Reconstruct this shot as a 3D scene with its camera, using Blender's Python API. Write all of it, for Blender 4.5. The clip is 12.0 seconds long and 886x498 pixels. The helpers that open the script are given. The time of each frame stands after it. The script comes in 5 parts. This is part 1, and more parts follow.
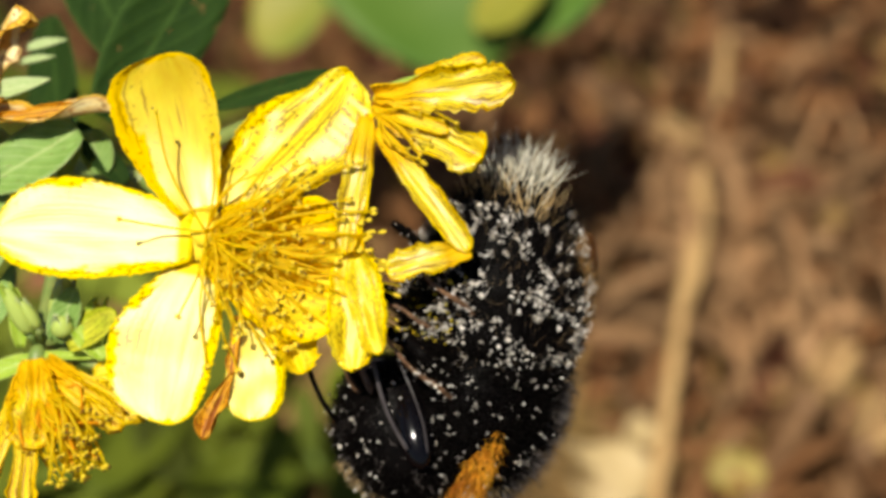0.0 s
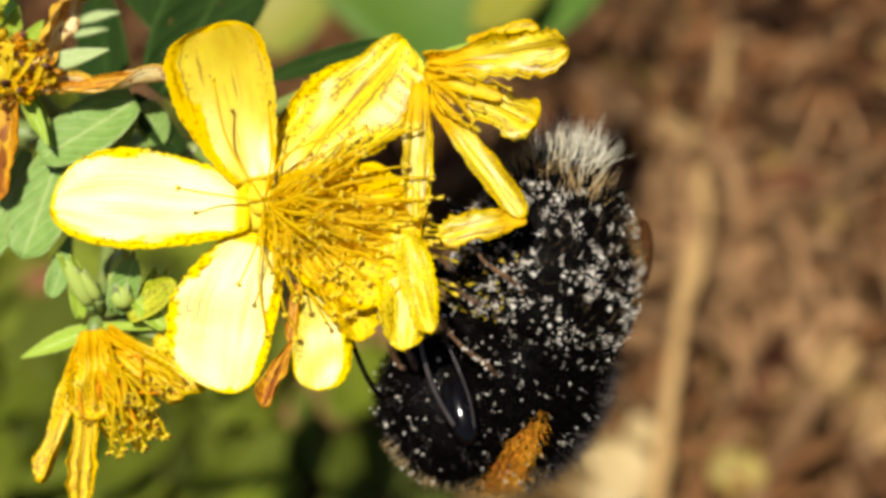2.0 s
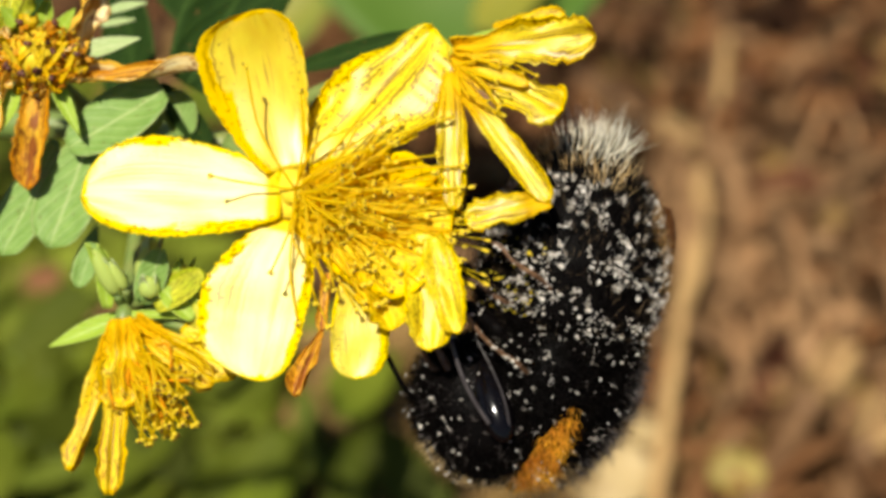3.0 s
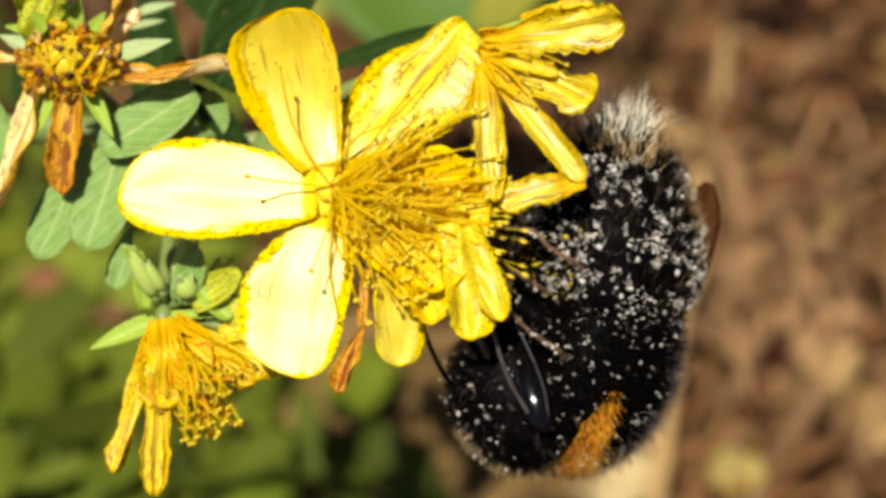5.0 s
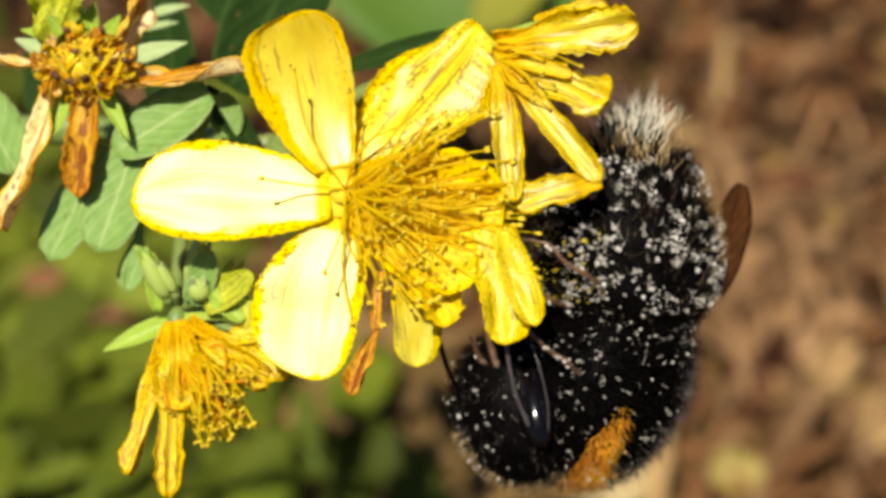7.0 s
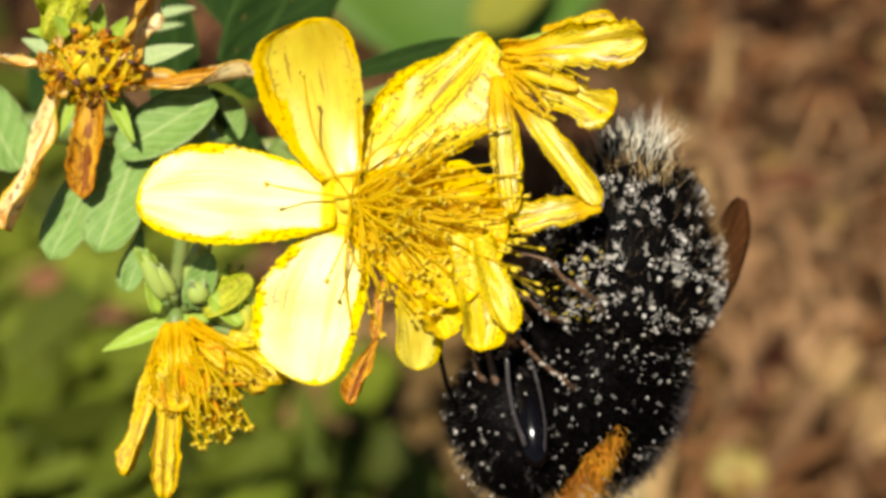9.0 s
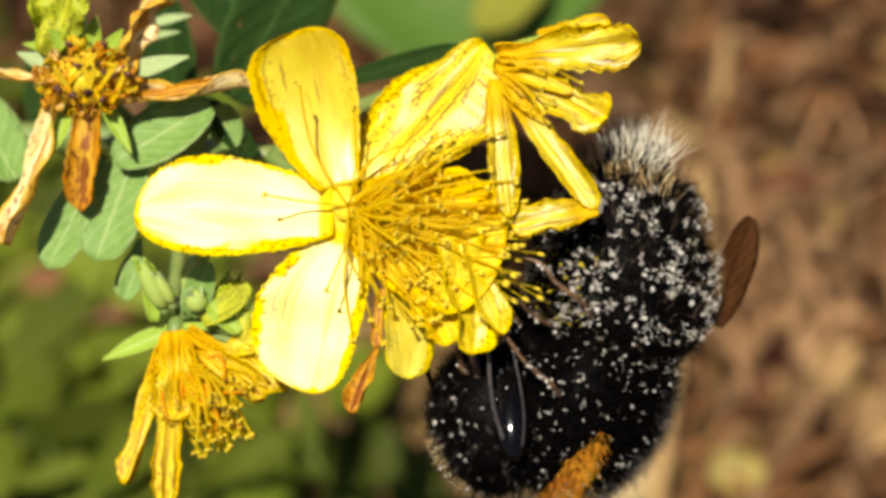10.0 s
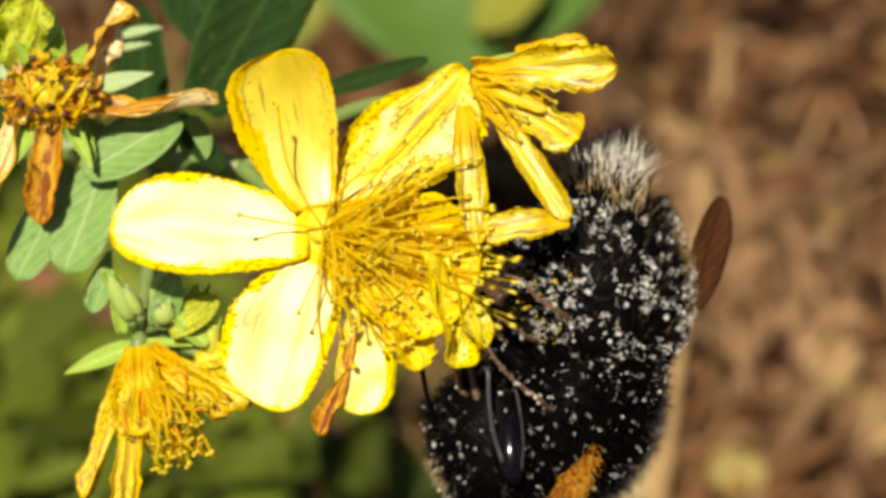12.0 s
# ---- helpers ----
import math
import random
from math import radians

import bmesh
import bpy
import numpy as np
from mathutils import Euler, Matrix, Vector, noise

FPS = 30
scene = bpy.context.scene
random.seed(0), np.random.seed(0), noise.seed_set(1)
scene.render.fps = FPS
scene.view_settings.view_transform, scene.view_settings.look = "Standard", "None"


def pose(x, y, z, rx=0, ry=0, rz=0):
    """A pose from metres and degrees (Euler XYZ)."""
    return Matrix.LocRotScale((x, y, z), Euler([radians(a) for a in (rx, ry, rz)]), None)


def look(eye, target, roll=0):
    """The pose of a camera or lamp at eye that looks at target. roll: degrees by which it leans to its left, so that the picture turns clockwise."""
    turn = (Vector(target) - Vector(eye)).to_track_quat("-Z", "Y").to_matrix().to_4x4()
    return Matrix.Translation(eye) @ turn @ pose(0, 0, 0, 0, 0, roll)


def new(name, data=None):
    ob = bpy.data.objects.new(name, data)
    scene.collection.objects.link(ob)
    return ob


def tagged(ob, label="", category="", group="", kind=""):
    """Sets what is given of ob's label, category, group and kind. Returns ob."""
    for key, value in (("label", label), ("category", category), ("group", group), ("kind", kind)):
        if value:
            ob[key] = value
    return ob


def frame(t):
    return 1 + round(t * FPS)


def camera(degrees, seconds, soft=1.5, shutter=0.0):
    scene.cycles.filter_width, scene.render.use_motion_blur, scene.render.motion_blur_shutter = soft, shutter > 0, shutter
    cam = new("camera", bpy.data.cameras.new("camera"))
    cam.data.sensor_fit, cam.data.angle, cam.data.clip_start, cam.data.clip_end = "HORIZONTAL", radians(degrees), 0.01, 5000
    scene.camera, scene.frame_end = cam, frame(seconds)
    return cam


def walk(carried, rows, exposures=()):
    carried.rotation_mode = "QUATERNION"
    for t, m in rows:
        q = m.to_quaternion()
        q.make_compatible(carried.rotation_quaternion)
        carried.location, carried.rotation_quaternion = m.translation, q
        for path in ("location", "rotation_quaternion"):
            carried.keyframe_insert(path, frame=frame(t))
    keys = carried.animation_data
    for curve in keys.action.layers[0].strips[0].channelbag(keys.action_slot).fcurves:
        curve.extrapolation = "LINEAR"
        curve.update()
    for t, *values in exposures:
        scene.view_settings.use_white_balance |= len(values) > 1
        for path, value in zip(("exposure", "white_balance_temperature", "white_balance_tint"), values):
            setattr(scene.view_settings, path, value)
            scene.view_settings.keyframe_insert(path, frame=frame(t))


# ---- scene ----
cam = camera(30, 12.0, soft=3.7)
# The camera looks steeply down on a flowering shoot, 97.5 mm away and about 12 cm over the ground.
REACH, DOWN, HIGH = 0.0975, radians(50), 0.123
EYE = (0, -REACH * math.cos(DOWN), HIGH + REACH * math.sin(DOWN))
CAM = look(EYE, (0, 0, HIGH))
walk(cam, [(0, CAM), (12, CAM)], exposures=[(0, 0.48, 6700, 6), (12, 0.48, 6700, 6)])
cam.data.dof.use_dof = True
cam.data.dof.focus_distance = 0.0955
cam.data.dof.aperture_fstop = 25

# ---- daylight ----
world = bpy.data.worlds.new("world")
scene.world = world
world.use_nodes = True
sky = world.node_tree.nodes.new("ShaderNodeTexSky")
sky.sky_type, sky.sun_disc = "NISHITA", False
SUN_WAY = Vector((-0.17, -0.27, 0.945)).normalized()
sky.sun_elevation = math.asin(SUN_WAY.z)
sky.sun_rotation = math.atan2(SUN_WAY.x, SUN_WAY.y)
world.node_tree.links.new(sky.outputs[0], world.node_tree.nodes["Background"].inputs[0])
world.node_tree.nodes["Background"].inputs[1].default_value = 0.048
sun = new("sun", bpy.data.lights.new("sun", "SUN"))
sun.data.energy, sun.data.angle, sun.data.color = 4.8, radians(0.6), (1.0, 0.95, 0.86)
sun.matrix_world = look(SUN_WAY, (0, 0, 0))

# ---- layout: a plane across the view through the shoot ----
# P(u, v, w): u to the right and v down in steps of 1/30 mm, w millimetres towards the viewer.
BOARD = CAM @ Matrix.Translation((0, 0, -REACH))
STEP = 0.001 / 30


def P(u, v, w=0.0):
    k = STEP * (1 - w * 0.001 / REACH)
    return Vector(((u - 784) * k, (441 - v) * k, w * 0.001))


def W(p):
    return BOARD @ p


# ---- materials ----
def nodes_of(name):
    m = bpy.data.materials.new(name)
    m.use_nodes = True
    t = m.node_tree
    return m, t, t.nodes, t.links, t.nodes["Principled BSDF"]


def noise_node(t, scale, detail=3.0, rough=0.55, space="Object", stretch=None, vary=True):
    n = t.nodes.new("ShaderNodeTexNoise")
    n.noise_dimensions = "4D"
    n.inputs["Scale"].default_value, n.inputs["Detail"].default_value, n.inputs["Roughness"].default_value = scale, detail, rough
    c = t.nodes.new("ShaderNodeTexCoord")
    out = c.outputs[space]
    if stretch:
        mp = t.nodes.new("ShaderNodeMapping")
        mp.inputs["Scale"].default_value = stretch
        t.links.new(out, mp.inputs["Vector"])
        out = mp.outputs[0]
    t.links.new(out, n.inputs["Vector"])
    if vary:
        o = t.nodes.new("ShaderNodeObjectInfo")
        k = t.nodes.new("ShaderNodeMath")
        k.operation = "MULTIPLY"
        k.inputs[1].default_value = 40
        t.links.new(o.outputs["Random"], k.inputs[0])
        t.links.new(k.outputs[0], n.inputs["W"])
    return n.outputs["Fac"]


def ramp(t, fac, *stops):
    r = t.nodes.new("ShaderNodeValToRGB")
    while len(r.color_ramp.elements) < len(stops):
        r.color_ramp.elements.new(0.5)
    for e, (pos, col) in zip(r.color_ramp.elements, stops):
        e.position = pos
        e.color = (*col, 1) if len(col) == 3 else col
    t.links.new(fac, r.inputs[0])
    return r.outputs[0]


def mixed(t, fac, a, b, mode="MIX"):
    m = t.nodes.new("ShaderNodeMix")
    m.data_type, m.blend_type = "RGBA", mode
    for sock, val in ((m.inputs[0], fac), (m.inputs[6], a), (m.inputs[7], b)):
        if isinstance(val, (int, float)):
            sock.default_value = val
        elif isinstance(val, tuple):
            sock.default_value = (*val, 1)
        else:
            t.links.new(val, sock)
    return m.outputs[2]


def arith(t, op, a, b=0.0, c=0.0):
    m = t.nodes.new("ShaderNodeMath")
    m.operation = op
    for sock, val in zip(m.inputs, (a, b, c)):
        if isinstance(val, (int, float)):
            sock.default_value = val
        else:
            t.links.new(val, sock)
    return m.outputs[0]


def bumped(t, bsdf, fac, strength, distance):
    b = t.nodes.new("ShaderNodeBump")
    b.inputs["Strength"].default_value, b.inputs["Distance"].default_value = strength, distance
    t.links.new(fac, b.inputs["Height"])
    t.links.new(b.outputs[0], bsdf.inputs["Normal"])


def see_through(t, bsdf, colour, amount):
    """Thin tissue: part of the light goes through."""
    tr = t.nodes.new("ShaderNodeBsdfTranslucent")
    if isinstance(colour, tuple):
        tr.inputs[0].default_value = (*colour, 1)
    else:
        t.links.new(colour, tr.inputs[0])
    mx = t.nodes.new("ShaderNodeMixShader")
    mx.inputs[0].default_value = amount
    t.links.new(bsdf.outputs[0], mx.inputs[1])
    t.links.new(tr.outputs[0], mx.inputs[2])
    t.links.new(mx.outputs[0], t.nodes["Material Output"].inputs[0])


def petal_material(name, light, deep, line, gloss, lines=0.60, dots=0.62, shine=0.35, root=None, tip=None, speckle=0.35, reach=0.38, coat=0.0, wear=0.0, groove=None, blot=None):
    m, t, nodes, links, b = nodes_of(name)
    c = nodes.new("ShaderNodeTexCoord")
    sep = nodes.new("ShaderNodeSeparateXYZ")
    links.new(c.outputs["UV"], sep.inputs[0])
    side = arith(t, "MULTIPLY", arith(t, "ABSOLUTE", arith(t, "SUBTRACT", sep.outputs[0], 0.5)), 2.0)
    tone = noise_node(t, 5.0, 3, 0.6, "UV", (1.0, 0.7, 1))
    base = mixed(t, ramp(t, tone, (0.35, (0, 0, 0)), (0.7, (1, 1, 1))), light, deep)
    end = ramp(t, sep.outputs[1], (0.86, (0, 0, 0)), (1.0, (1, 1, 1)))
    lean = arith(t, "MULTIPLY", sep.outputs[0], -0.22)
    rim = ramp(t, arith(t, "ADD", arith(t, "ADD", arith(t, "MAXIMUM", side, end), lean), arith(t, "MULTIPLY_ADD", tone, 0.9, -0.5)), (0.62, (0, 0, 0)), (0.67, (1, 1, 1)))
    base = mixed(t, arith(t, "MULTIPLY", rim, 0.95), base, deep)
    dull = rim
    if root:
        foot = ramp(t, sep.outputs[1], (reach * 0.7, (0.95, 0.95, 0.95)), (reach, (0, 0, 0)))
        base = mixed(t, foot, base, root)
        dull = arith(t, "MAXIMUM", rim, foot)
    if tip:
        rust = arith(t, "ADD", arith(t, "MULTIPLY", noise_node(t, 1.0, 3, 0.6, "UV", (9, 14, 1)), 1.6), arith(t, "MULTIPLY", sep.outputs[1], 0.55))
        base = mixed(t, ramp(t, arith(t, "MULTIPLY", arith(t, "ADD", rust, wear), 0.5), (0.70, (0, 0, 0)), (0.76, (0.8, 0.8, 0.8))), base, tip)
    if groove:
        furrow = arith(t, "ADD", side, arith(t, "MULTIPLY", noise_node(t, 1.0, 3, 0.6, "UV", (4, 7, 1)), 1.5))
        base = mixed(t, ramp(t, furrow, (0.84, (0.95, 0.95, 0.95)), (1.0, (0, 0, 0))), base, groove)
    if blot:
        base = mixed(t, ramp(t, noise_node(t, 1.0, 2, 0.6, "UV", (5, 11, 1)), (0.60, (0, 0, 0)), (0.66, (0.85, 0.85, 0.85))), base, blot)
    fine = noise_node(t, 1.0, 2, 0.5, "UV", (30, 3.5, 1))
    base = mixed(t, ramp(t, fine, (0.35, (0, 0, 0)), (0.75, (0.28, 0.28, 0.28))), base, deep)
    streak = noise_node(t, 1.0, 1.5, 0.5, "UV", (36, 2.2, 1))
    s = ramp(t, streak, (lines, (0, 0, 0)), (lines + 0.05, (1, 1, 1)))
    along = ramp(t, sep.outputs[1], (0.08, (0, 0, 0)), (0.25, (1, 1, 1)), (0.9, (1, 1, 1)), (0.97, (0, 0, 0)))
    s = arith(t, "MULTIPLY", s, along)
    dot = noise_node(t, 1.0, 0, 0.5, "UV", (26, 34, 1))
    d = arith(t, "MULTIPLY", ramp(t, dot, (dots + 0.06, (0, 0, 0)), (dots + 0.10, (1, 1, 1))), ramp(t, side, (speckle, (0.0, 0.0, 0.0)), (speckle + 0.4, (1, 1, 1))))
    mark = arith(t, "MAXIMUM", s, d)
    base = mixed(t, arith(t, "MULTIPLY", mark, 0.85), base, line)
    links.new(base, b.inputs["Base Color"])
    links.new(arith(t, "MULTIPLY_ADD", rim, 0.4, gloss), b.inputs["Roughness"])
    smooth = arith(t, "SUBTRACT", 1.0, dull)
    links.new(arith(t, "MULTIPLY", smooth, shine), b.inputs["Specular IOR Level"])
    links.new(arith(t, "MULTIPLY", smooth, coat), b.inputs["Coat Weight"])
    b.inputs["Coat Roughness"].default_value, b.inputs["Coat IOR"].default_value = 0.42, 1.7
    vein = noise_node(t, 1.0, 2, 0.6, "UV", (38, 2.0, 1))
    bumped(t, b, vein, 0.3, 0.00012)
    see_through(t, b, base, 0.28)
    return m


def plain(name, a, bcol, rough=0.5, scale=900.0, spec=0.4, bump=0.3, dist=0.0001, thin=0.0, stretch=None, space="Object", island=0.0):
    m, t, nodes, links, b = nodes_of(name)
    f = noise_node(t, scale, 4, 0.6, space, stretch)
    base = mixed(t, ramp(t, f, (0.32, (0, 0, 0)), (0.68, (1, 1, 1))), a, bcol)
    if island:
        g = nodes.new("ShaderNodeNewGeometry")
        v = arith(t, "MULTIPLY_ADD", g.outputs["Random Per Island"], island, 1.0 - island / 2)
        hsv = nodes.new("ShaderNodeHueSaturation")
        links.new(base, hsv.inputs["Color"])
        links.new(v, hsv.inputs["Value"])
        base = hsv.outputs[0]
    links.new(base, b.inputs["Base Color"])
    b.inputs["Roughness"].default_value = rough
    b.inputs["Specular IOR Level"].default_value = spec
    if bump:
        bumped(t, b, noise_node(t, scale * 2.5, 3, 0.6, space, stretch), bump, dist)
    if thin:
        see_through(t, b, base, thin)
    return m


def leaf_material(name, a, bcol, rough, thin, vein):
    m, t, nodes, links, b = nodes_of(name)
    c = nodes.new("ShaderNodeTexCoord")
    sep = nodes.new("ShaderNodeSeparateXYZ")
    links.new(c.outputs["UV"], sep.inputs[0])
    side = arith(t, "MULTIPLY", arith(t, "ABSOLUTE", arith(t, "SUBTRACT", sep.outputs[0], 0.5)), 2.0)
    f = noise_node(t, 4.0, 4, 0.65, "UV", (1, 1.6, 1))
    base = mixed(t, ramp(t, f, (0.3, (0, 0, 0)), (0.7, (1, 1, 1))), a, bcol)
    base = mixed(t, ramp(t, side, (0.0, (0.75, 0.75, 0.75)), (0.09, (0, 0, 0))), base, vein)
    base = mixed(t, ramp(t, side, (0.88, (0, 0, 0)), (0.98, (0.6, 0.6, 0.6))), base, vein)
    spots = noise_node(t, 1.0, 0, 0.5, "UV", (14, 24, 1))
    base = mixed(t, ramp(t, spots, (0.74, (0, 0, 0)), (0.78, (0.7, 0.7, 0.7))), base, (0.12, 0.07, 0.02))
    links.new(base, b.inputs["Base Color"])
    b.inputs["Roughness"].default_value = rough
    b.inputs["Specular IOR Level"].default_value = 0.2
    wave = nodes.new("ShaderNodeTexWave")
    wave.inputs["Scale"].default_value, wave.inputs["Distortion"].default_value = 2.4, 2.0
    mp = nodes.new("ShaderNodeMapping")
    mp.inputs["Rotation"].default_value = (0, 0, 0.9)
    links.new(c.outputs["UV"], mp.inputs[0])
    links.new(mp.outputs[0], wave.inputs[0])
    bumped(t, b, arith(t, "ADD", wave.outputs["Fac"], f), 0.25, 0.0002)
    base = mixed(t, arith(t, "MULTIPLY", ramp(t, wave.outputs["Fac"], (0.90, (0, 0, 0)), (0.98, (1, 1, 1))), 0.30), base, vein)
    links.new(base, b.inputs["Base Color"])
    see_through(t, b, base, thin)
    return m


M_PETAL = petal_material("petal_yellow", (0.90, 0.80, 0.11), (0.84, 0.63, 0.002), (0.34, 0.22, 0.0), 0.46, 0.615, 0.56, 1.0, (0.84, 0.62, 0.002), reach=0.09, coat=0.30)
M_GOLD = petal_material("petal_gold", (0.90, 0.75, 0.02), (0.80, 0.53, 0.002), (0.42, 0.23, 0.0), 0.40, 0.625, 0.60, 1.0, reach=0.2, coat=0.8)
M_SPOTTED = petal_material("petal_spotted", (0.89, 0.75, 0.015), (0.83, 0.60, 0.002), (0.28, 0.15, 0.0), 0.42, 0.555, 0.53, 0.6, speckle=-0.1, coat=0.10)
M_LIME = petal_material("petal_lime", (0.66, 0.62, 0.04), (0.40, 0.46, 0.02), (0.10, 0.08, 0.01), 0.5, 0.58, 0.54, 0.3, speckle=-0.1)
M_INNER = petal_material("petal_golden", (0.88, 0.68, 0.008), (0.82, 0.56, 0.002), (0.34, 0.19, 0.0), 0.55, 0.60, 0.56, 0.2, speckle=0.0)
M_WILT = petal_material("petal_wilting", (0.88, 0.73, 0.015), (0.80, 0.56, 0.003), (0.16, 0.055, 0.002), 0.40, 0.525, 0.55, 0.8, (0.79, 0.47, 0.008), (0.38, 0.12, 0.008), coat=0.12)
M_STRAW = petal_material("petal_withered", (0.95, 0.84, 0.46), (0.86, 0.52, 0.05), (0.30, 0.09, 0.01), 0.5, 0.56, 0.60, tip=(0.50, 0.17, 0.01), wear=0.06, groove=(0.66, 0.27, 0.015), blot=(0.20, 0.05, 0.012))
M_RUST = petal_material("petal_rust", (0.87, 0.52, 0.03), (0.72, 0.30, 0.008), (0.16, 0.03, 0.01), 0.5, 0.55, 0.58, tip=(0.34, 0.08, 0.008), wear=0.1, groove=(0.24, 0.055, 0.008), blot=(0.13, 0.026, 0.01))
M_DROOP = petal_material("petal_drooping", (0.88, 0.69, 0.012), (0.79, 0.52, 0.003), (0.20, 0.08, 0.002), 0.5, 0.55, 0.56, 0.4, (0.78, 0.46, 0.006), (0.34, 0.11, 0.006), speckle=0.1, wear=0.08)
M_FILAMENT = plain("stamen_filament", (0.95, 0.82, 0.02), (0.92, 0.72, 0.008), 0.5, 1200, bump=0, thin=0.8)
M_ANTHER = plain("stamen_anther", (0.92, 0.78, 0.05), (0.82, 0.56, 0.008), 0.6, 2500, bump=0, thin=0.3)
M_GLAND = plain("anther_gland", (0.10, 0.04, 0.01), (0.2, 0.09, 0.02), 0.5, 2500)
M_OVARY = plain("ovary", (0.86, 0.69, 0.04), (0.81, 0.60, 0.02), 0.55, 900, thin=0.15)
M_CENTRE = plain("withered_centre", (0.66, 0.48, 0.02), (0.42, 0.19, 0.012), 0.7, 1500, spec=0.1, bump=0.15)
M_WITHERED = plain("withered_anther", (0.050, 0.011, 0.006), (0.13, 0.036, 0.012), 0.5, 2500)
M_LEAF = leaf_material("leaf_bluegreen", (0.155, 0.270, 0.052), (0.235, 0.365, 0.088), 0.5, 0.2, (0.42, 0.50, 0.20))
# Shaded copy of the leaf: the shade behind the flowers is in its colour.
M_LEAF_SHADED = leaf_material("leaf_shaded", (0.008, 0.025, 0.0015), (0.017, 0.042, 0.003), 0.85, 0.12, (0.04, 0.08, 0.012))
M_SEPAL = leaf_material("sepal_lime", (0.27, 0.42, 0.022), (0.40, 0.52, 0.06), 0.4, 0.25, (0.52, 0.60, 0.18))
M_PALE = leaf_material("sepal_pale", (0.36, 0.48, 0.18), (0.48, 0.55, 0.27), 0.45, 0.25, (0.55, 0.58, 0.32))
M_STEM = plain("stem_green", (0.12, 0.20, 0.04), (0.20, 0.22, 0.06), 0.45, 500)
M_BUD = plain("bud_yellow_green", (0.42, 0.46, 0.03), (0.60, 0.52, 0.04), 0.4, 900, thin=0.15)
M_BLACK = plain("bee_cuticle", (0.0012, 0.001, 0.001), (0.003, 0.0022, 0.002), 0.5, 1800, spec=0.03)
M_FUR = plain("bee_fur_black", (0.0012, 0.0009, 0.0009), (0.0035, 0.0025, 0.002), 0.4, 600, spec=0.04, bump=0)
# Black fur with the light on its strands put into the colour.
M_FUR_LIT = plain("bee_fur_lit", (0.20, 0.13, 0.07), (0.32, 0.22, 0.12), 0.5, 600, bump=0)
M_FUR_ORANGE = plain("bee_fur_orange", (0.88, 0.43, 0.018), (0.58, 0.18, 0.010), 0.5, 600, bump=0)
M_FUR_TAN = plain("bee_fur_tan", (0.36, 0.20, 0.06), (0.22, 0.11, 0.03), 0.5, 600, bump=0)
M_FUR_ASH = plain("bee_fur_ash", (0.07, 0.055, 0.05), (0.17, 0.14, 0.13), 0.45, 600, bump=0)
M_FUR_SAND = plain("bee_fur_sandy", (0.78, 0.56, 0.28), (0.55, 0.34, 0.13), 0.5, 600, bump=0)
M_FUR_WHITE = plain("bee_fur_white", (0.88, 0.83, 0.70), (0.76, 0.66, 0.46), 0.5, 600, bump=0)
M_EYE = plain("bee_eye", (0.0015, 0.001, 0.0015), (0.003, 0.0025, 0.003), 0.12, 3000, spec=0.3, bump=0.02)
M_ANTENNA = plain("bee_antenna", (0.035, 0.028, 0.028), (0.06, 0.05, 0.048), 0.3, 1500, spec=0.5)
M_LEG = plain("bee_leg", (0.20, 0.105, 0.050), (0.07, 0.034, 0.018), 0.4, 1500)
M_POLLEN = plain("pollen", (0.74, 0.69, 0.64), (0.55, 0.47, 0.38), 0.6, 1500, bump=0)
M_WING = leaf_material("bee_wing", (0.100, 0.036, 0.010), (0.055, 0.020, 0.006), 0.2, 0.2, (0.010, 0.004, 0.002))
M_SOIL = plain("soil", (0.024, 0.010, 0.0045), (0.062, 0.027, 0.011), 0.9, 60, spec=0.2, bump=0.8, dist=0.003)
M_LITTER = plain("dry_grass_brown", (0.130, 0.054, 0.020), (0.203, 0.093, 0.037), 0.75, 120, spec=0.1, bump=0.3, dist=0.0004, thin=0.1, island=0.9)
M_HAY = plain("dry_stalk", (0.46, 0.290, 0.120), (0.37, 0.218, 0.085), 0.55, 90, spec=0.3, bump=0.3, dist=0.0003, stretch=(1, 1, 0.1))
M_OLIVE = plain("dry_grass_olive", (0.185, 0.112, 0.034), (0.25, 0.150, 0.060), 0.75, 120, spec=0.1, thin=0.15, island=0.9)
M_DULLHAY = plain("dull_dry_stalk", (0.165, 0.086, 0.036), (0.12, 0.060, 0.025), 0.6, 90, spec=0.3, bump=0.3, dist=0.0003, stretch=(1, 1, 0.1))
M_TAN = plain("dry_grass_tan", (0.22, 0.115, 0.052), (0.29, 0.165, 0.080), 0.75, 120, spec=0.1, thin=0.1, island=0.9)
M_MAROON = plain("dry_grass_maroon", (0.072, 0.024, 0.013), (0.125, 0.045, 0.022), 0.75, 120, spec=0.1, thin=0.1, island=0.9)
M_PALEHAY = plain("pale_husk", (0.54, 0.40, 0.19), (0.40, 0.28, 0.13), 0.6, 150, thin=0.15)
M_TANHUSK = plain("tan_husk", (0.34, 0.17, 0.08), (0.25, 0.12, 0.055), 0.6, 150, thin=0.15)
M_STRAWHUSK = plain("yellow_husk", (0.36, 0.27, 0.055), (0.26, 0.19, 0.045), 0.6, 150, thin=0.15)
M_HERB = plain("herb_green", (0.074, 0.097, 0.008), (0.132, 0.152, 0.014), 0.6, 90, spec=0.1, thin=0.25, island=1.5)
M_GRASS = plain("grass_green", (0.165, 0.190, 0.018), (0.250, 0.260, 0.045), 0.55, 90, spec=0.12, thin=0.25)
M_REDLEAF = plain("reddish_leaf", (0.17, 0.060, 0.022), (0.24, 0.10, 0.035), 0.6, 120, thin=0.15)
